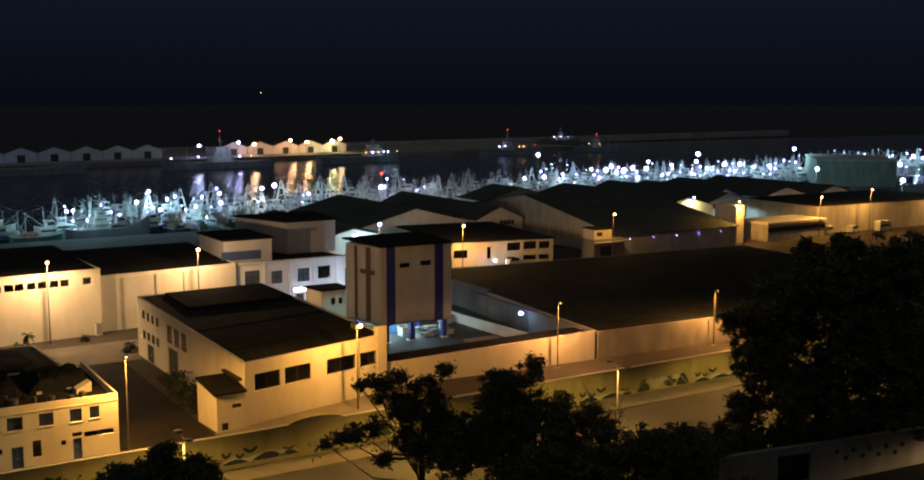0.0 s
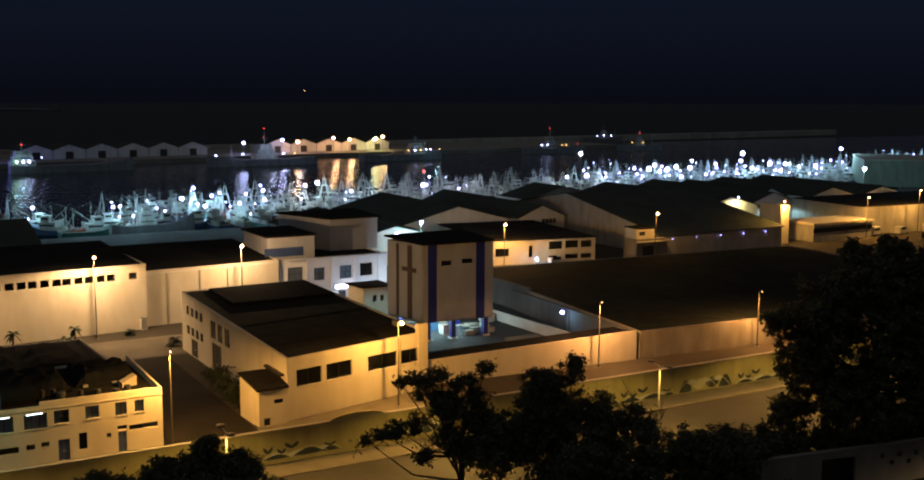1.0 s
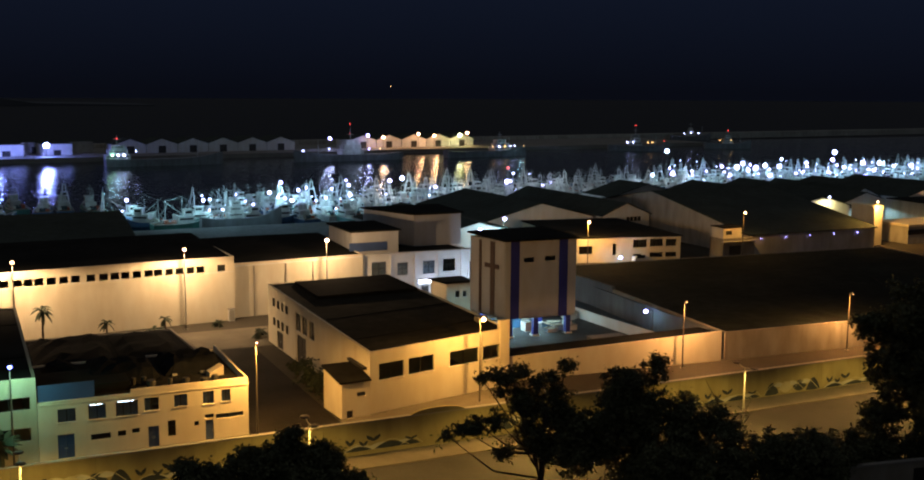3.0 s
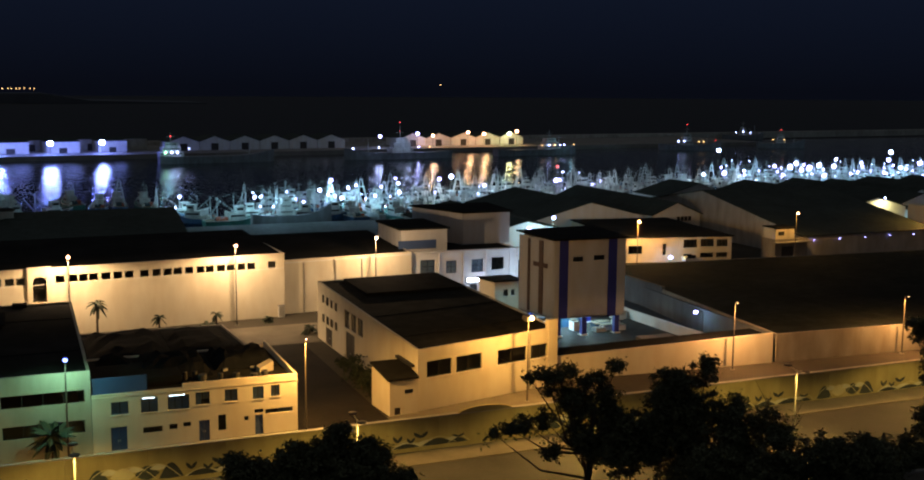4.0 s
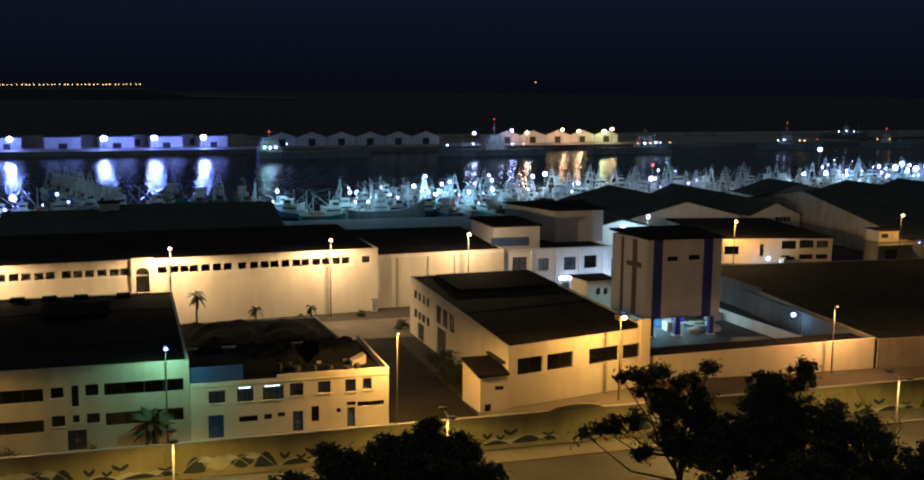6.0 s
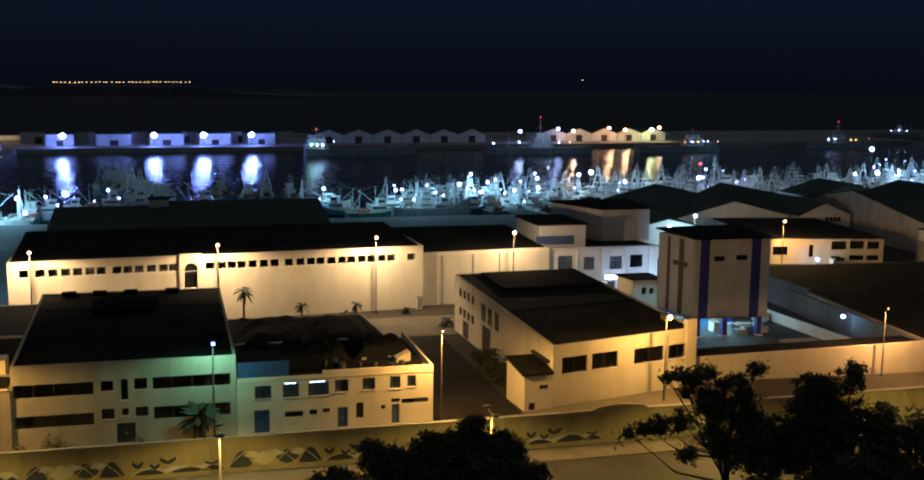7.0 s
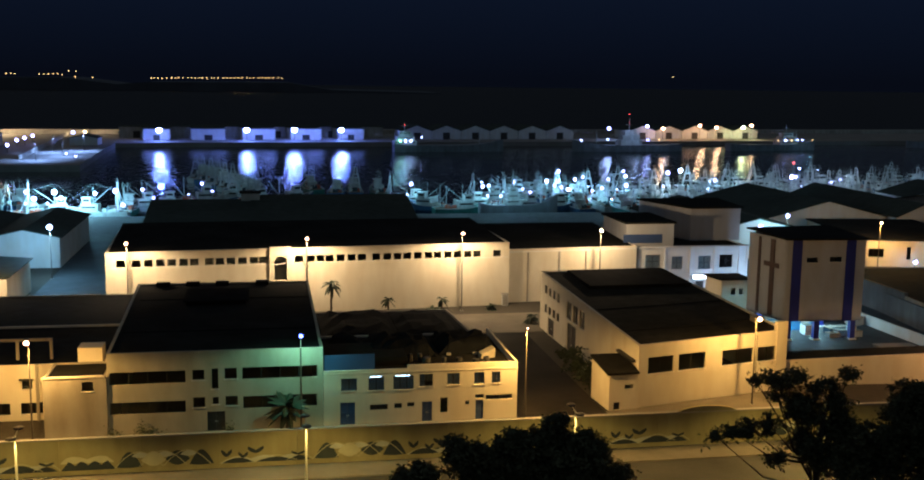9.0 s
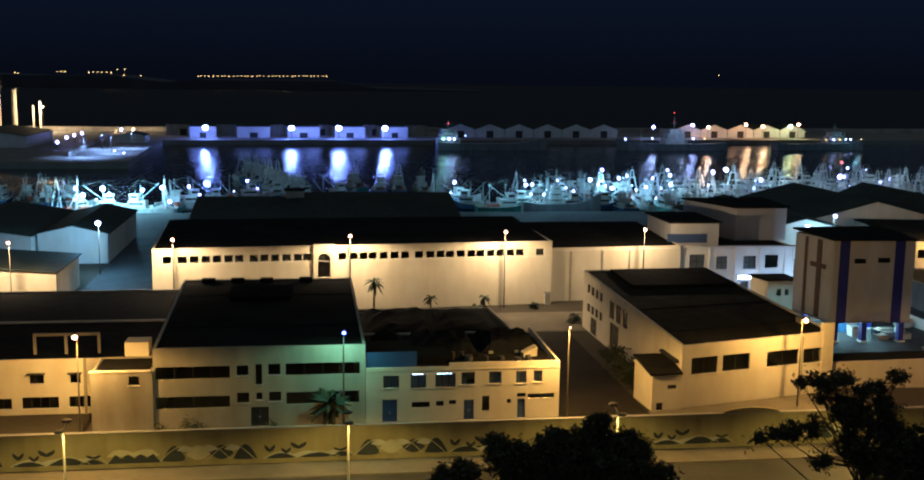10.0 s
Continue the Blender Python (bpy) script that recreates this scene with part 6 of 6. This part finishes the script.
    for v in b.verts:
        v.co += Vector((rnd.uniform(-0.25, 0.25), rnd.uniform(-0.25, 0.25), rnd.uniform(-0.1, 0.35)))
    part("net", b, NET, t, "dark heaped fishing net")
    for mat, y0 in ((CRATE_RED, -1.9), (CRATE_PALE, 0.9)):
        b = bmesh.new()
        steps = [rnd.uniform(0.35, 1.2) for _ in range(5)]
        px, prof = gx + 0.8, []
        for k, h in enumerate(steps):
            prof += [(px + 0.7 * k, 1.77 + h), (px + 0.7 * (k + 1) - 0.02, 1.77 + h)]
        prof += [(px + 0.7 * len(steps), 1.77), (px, 1.77)]
        loft(b, [[(u, y0 + v, z) for u, z in prof] for v in (0.0, 0.95)])
        part("fish_box", b, mat, t)
    for sy in (-2.2, 2.2):
        b = bmesh.new()
        tube(b, (gx + 0.2, sy, 2.6), (hx - 3, sy, 2.6), 0.04, seg=5)
        for k in range(4):
            px = gx + 0.2 + (hx - 3.2 - gx) * k / 3
            tube(b, (px, sy, 1.7), (px, sy, 2.6), 0.03, seg=4)
        part("rail", b, STEEL, t)
    for px, py, pz, r in lit:
        g = bmesh.new()
        ball(g, (px, py, pz), r * 0.62, 8)
        part("deck_lamp", g, BULB_WHITE if r < 0.43 else BULB_COOL, t, "glowing deck lamp")
    t.location = (0, 0, -500)
    return t


hx0 = 19 * 0.08
kinds = [trawler("trawler", HULL_WHITE, (), 1, label="white fishing trawler with pale gallows moored in the fleet"),
         trawler("trawler", HULL_BLUE, (), 2, label="blue fishing trawler with pale gallows moored in the fleet"),
         trawler("trawler", HULL_GREEN, (), 3, 17, label="green fishing boat with two thin masts moored in the fleet", rig="masts"),
         trawler("trawler", HULL_BLUE, (), 7, 15, label="small blue fishing boat with two thin masts", rig="masts")]
lit_kinds = [trawler("trawler", HULL_WHITE, ((hx0 - 1.0, -0.4, 7.4, 0.75), (hx0 - 2.8, -1.8, 4.4, 0.42)), 4, label="white fishing trawler with bright deck lamps"),
             trawler("trawler", HULL_BLUE, ((-6.4, -1.2, 6.2, 0.7), (hx0 - 1, 0, 9.9, 0.28)), 5, label="blue fishing trawler with bright deck lamps"),
             trawler("trawler", HULL_WHITE, ((hx0 - 1.0, -0.5, 6.6, 0.7), (-4, -2, 3.6, 0.36), (hx0 + 2, -1.5, 4.2, 0.45)), 6, 18, label="white fishing boat with two masts and bright deck lamps", rig="masts")]
rnd = random.Random(21)


def moor(kind, x, y, turn):
    return copy_thing(kind, pose(x, y, WATER_Z + rnd.uniform(-0.1, 0.25), rnd.uniform(-2, 2), 0, turn))


for row, y0 in enumerate((312, 327, 342, 357, 374, 391)):
    x = 114 + row * 2.6
    while x < 470:
        near, far = (305, 366 if x < 165 else 382) if x < 290 else (338, 400)
        if near < y0 < far and rnd.random() < 0.96:
            east = x > 272
            bright = rnd.random() < (0.5 if east else 0.04)
            k = rnd.choice(lit_kinds if bright else (kinds[:2] if rnd.random() < 0.7 else kinds))
            yy = y0 + rnd.uniform(-4, 4)
            moor(k, x + rnd.uniform(-1, 1), yy, 90 + rnd.uniform(-14, 14) + (180 if rnd.random() < 0.3 else 0))
            if bright and rnd.random() < 0.8:
                glow_light(x + 2.5, yy - 3, 5.0, 560 * FLEET, FLEET_BLUE, 0.4)
        x += rnd.uniform(6.2, 9.6) if x > 290 else rnd.uniform(7.4, 10.8)
# fill lights without lamp bodies, added low among the middle boats
for x, y in ((122, 318), (131, 341), (146, 326), (163, 349), (171, 318), (189, 333), (203, 352), (217, 322), (232, 340), (247, 330), (262, 350)):
    glow_light(x, y, rnd.uniform(3.5, 7.5), rnd.uniform(350, 950) * FLEET, DULL, 0.4)
# eastern basin behind the cold store
for i in range(9):
    moor(lit_kinds[i % 3], 500 + i * 9.5, 418 - i * 2.5, 90 + rnd.uniform(-15, 15))
    glow_light(502 + i * 9.5, 412 - i * 2.5, 8.0, 1900 * FLEET, FLEET_BLUE, 0.5)
# boats of the western fleet
for x, y, turn, k in ((58, 318, 5, 2), (66, 322, 175, 4), (71, 339, 20, 1), (77, 316, 3, 0), (88, 321, -6, 3), (86, 352, 40, 2), (93, 338, 80, 5), (97, 360, 95, 0), (101, 345, 100, 4), (104, 325, 96, 6), (110, 340, 90, 1),
                      (99, 350, 85, 2), (92, 358, 70, 3), (84, 362, 30, 2), (80, 346, 15, 6), (106, 352, 92, 4), (49, 325, 150, 3), (44, 331, 10, 4)):
    moor((kinds + lit_kinds)[k], x, y, turn)
    if k > 3:
        glow_light(x + 1, y - 4, 5.0, 650 * FLEET, WHITE, 0.4)
for x, y, turn, k in ((116, 356, 95, 6), (38, 366, 95, 2), (30, 372, 90, 1), (24, 368, 80, 3), (16, 378, 100, 2), (95, 318, 94, 3), (99, 333, 88, 2), (112, 322, 92, 3), (90, 345, 65, 3), (108, 314, 100, 2), (75, 330, 12, 3)):
    moor((kinds + lit_kinds)[k], x, y, turn)
for i in range(8):
    moor(kinds[i % 2], -24 + i * 2.6 + 0.4 * i, 424 - i * 8.2, 78 + rnd.uniform(-4, 4))
# fill light without a lamp body, over the slanting row of boats
glow_light(-12, 380, 12, 150 * FLEET, DULL, 0.6)
for x, y, turn, k in ((-66, 315, 60, 4), (-58, 313, 8, 4), (-47, 314, 172, 0), (-39, 322, 85, 2), (-36, 326, 20, 6), (-30, 331, 5, 2), (-20, 345, 15, 6), (-12, 350, 8, 3), (-3, 340, 10, 2), (8, 346, 20, 3), (-92, 336, 80, 1), (-85, 340, 95, 2), (-78, 336, 90, 1), (-72, 338, 80, 3)):
    moor((kinds + lit_kinds)[k], x, y, turn)
# fill lights set before the boats to brighten hulls; no lamp bodies
for x, y, w_ in ((-60, 309, 5200), (-50, 309, 5600), (-40, 309, 900), (-18, 314, 250), (56, 314, 600), (91, 330, 500), (68, 301, 300), (80, 301, 200)):
    glow_light(x, y, 6.0, w_ * FLEET, WHITE, 0.6)
ship(73.5, 308, 24, 3, "grey patrol ship moored along the quay", 0.42, 6, mat=SHIP_GREY, lamps=((-6, 6.5, BULB_WHITE, 0.3), (3, 7.5, BULB_COOL, 0.35)))
for i, k in enumerate(kinds + lit_kinds):
    k.matrix_basis = pose(150 + i * 8.5, 352, WATER_Z, 0, 0, 90 + i)
for x, y, z, m_, w_ in ((394, 345, 14, BULB_COOL, 2600), (346, 291, 9.5, BULB_WHITE, 1700), (330, 240, 9, BULB_COOL, 2000), (262, 364, 14, BULB_WHITE, 1700), (145, 362, 6.4, BULB_WHITE, 1400)):
    t = thing("flood_mast", (x, y, 0 if y < QUAY_Y else -4), "flood lamp mast glowing white over the quay", "lamp", "flood masts")
    b = bmesh.new()
    tube(b, (x, y, 0 if y < QUAY_Y else -4), (x, y, z), 0.16, 0.1, 8)
    part("post", b, POST, t)
    b = bmesh.new()
    ball(b, (x, y - 0.2, z), 0.75, 10)
    part("bulb", b, m_, t)
    glow_light(x, y - 1.8, z - 0.5, w_ * FLEET, WHITE, 0.5)


def deck_flood(x, y, z, r, mat, watts=0):
    t = thing("deck_flood_lamp", (x, y, -4), "bright bluish deck lamp on a tall pole in the fleet", "lamp", "fleet lamps")
    b = bmesh.new()
    tube(b, (x, y, -4), (x, y, z - r * 0.9), 0.1, 0.07, 6)
    part("post", b, STEEL, t)
    b = bmesh.new()
    ball(b, (x, y - 0.1, z), r, 10)
    part("bulb", b, mat, t)
    if watts:
        glow_light(x, y - r - 0.8, z, watts * FLEET, FLEET_BLUE, 0.5)


# the bright eastern rows
for i, (x, z) in enumerate(((256, 4.4), (266, 4.6), (282, 0.8), (291, 6.9), (299, 6.4), (302, 7.9), (305, 5.0), (309, 5.8), (314, 6.8), (317, 2.3), (323, 9.3), (322, 6.2), (332, 1.1), (337, 7.4), (353, 11.8), (352, 8.4), (359, 4.9),
                            (370, 6.6), (380, 6.3), (377, 3.1), (389, 4.8), (400, 4.8), (394, 1.2), (431, 2.1), (467, 7.4), (481, 4.9), (491, 5.0), (499, 2.3), (510, 6.4), (518, 5.2))):
    # bulb radii enlarged in place of glare round each lamp
    deck_flood(x, 365, z, 0.55 + 0.5 * ((i * 37) % 10) / 10, BULB_COOL if i % 2 else BULB_WHITE, 600 if i % 2 == 0 else 0)
# the scattered western boats
for i, (x, z) in enumerate(((66.6, 5.7), (69.0, 4.5), (91.4, 9.0), (87.6, 5.9), (90.3, 4.4), (91.3, 1.7), (94.8, 3.2), (102.7, 2.8), (102.8, 0.3), (105.6, -1.0), (107.2, -0.6), (112.8, 9.0), (113.7, 7.4), (114.1, 4.4))):
    deck_flood(x, 330, z, 0.22 + 0.4 * ((i * 53) % 10) / 10, BULB_COOL if i % 3 else BULB_WHITE, 300 if i % 3 == 1 else 0)
# single lamps in the middle rows and by the western quay
for x, y, z, r, m_ in ((135.7, 350, 6.6, 0.6, BULB_COOL), (181.5, 350, 5.0, 0.8, BULB_COOL), (134.4, 350, 2.1, 0.4, BULB_COOL), (138.8, 350, 1.1, 0.4, BULB_COOL), (181.9, 350, 10.0, 0.5, BULB_RED), (184.1, 350, 8.0, 0.35, BULB_WHITE), (190.7, 350, -0.8, 0.5, BULB_AMBER),
                       (-62.6, 311, 3.4, 0.6, BULB_COOL), (-57.2, 311, 5.2, 0.7, BULB_WHITE), (-55.5, 311, 3.6, 0.5, BULB_WHITE), (-46.4, 311, 4.8, 0.45, BULB_COOL), (-41.0, 311, 5.5, 0.6, BULB_COOL), (-39.1, 311, 1.5, 0.5, BULB_COOL), (-28.7, 311, 6.6, 0.9, BULB_AZURE)):
    deck_flood(x, y, z, r, m_)

# ---- far coast ----
coast = bmesh.new()
pts = [(-2600, 5), (-1500, 26), (-900, 30), (-640, 24), (-450, 26), (-330, 12), (-260, 18), (60, 20), (160, 4), (420, 0)]
loft(coast, [[(x, 2590, -9) for x, _ in pts] + [(x, 2590, z) for x, z in reversed(pts)], [(x, 2900, -9) for x, _ in pts] + [(x, 2900, z) for x, z in reversed(pts)]])
tagged(part("far_coast", coast, SAND), "dark low coast across the bay", "coast", kind="structure")
seedling = thing("coast_lamp", (0, 2600, -300), "tiny amber lamp on the far coast", "lamp", "coast lamps")
b = bmesh.new()
ball(b, (0, 2600, -300), 1.1, 6)
part("bulb", b, BULB_AMBER, seedling)
b = bmesh.new()
tube(b, (0, 2600, -350), (0, 2600, -300), 0.2, seg=5)
part("post", b, POST, seedling)
rows_ = [(-256 + 9.0 * i + rnd.uniform(-2, 2), 27 + 3.8 * i / 33) for i in range(34)]
rows_ += [(-662, 30), (-655, 28), (-570, 33), (-560, 33), (-552, 33), (-500, 32), (-490, 33), (-480, 33), (-470, 33), (-460, 33), (-450, 32), (-436, 40), (-420, 40), (-384, 26), (-422, 27), (1011, 46)]
for x, z in rows_:
    copy_thing(seedling, pose(x, 2600, z))
seedling.location = (-604, 2600, 21)
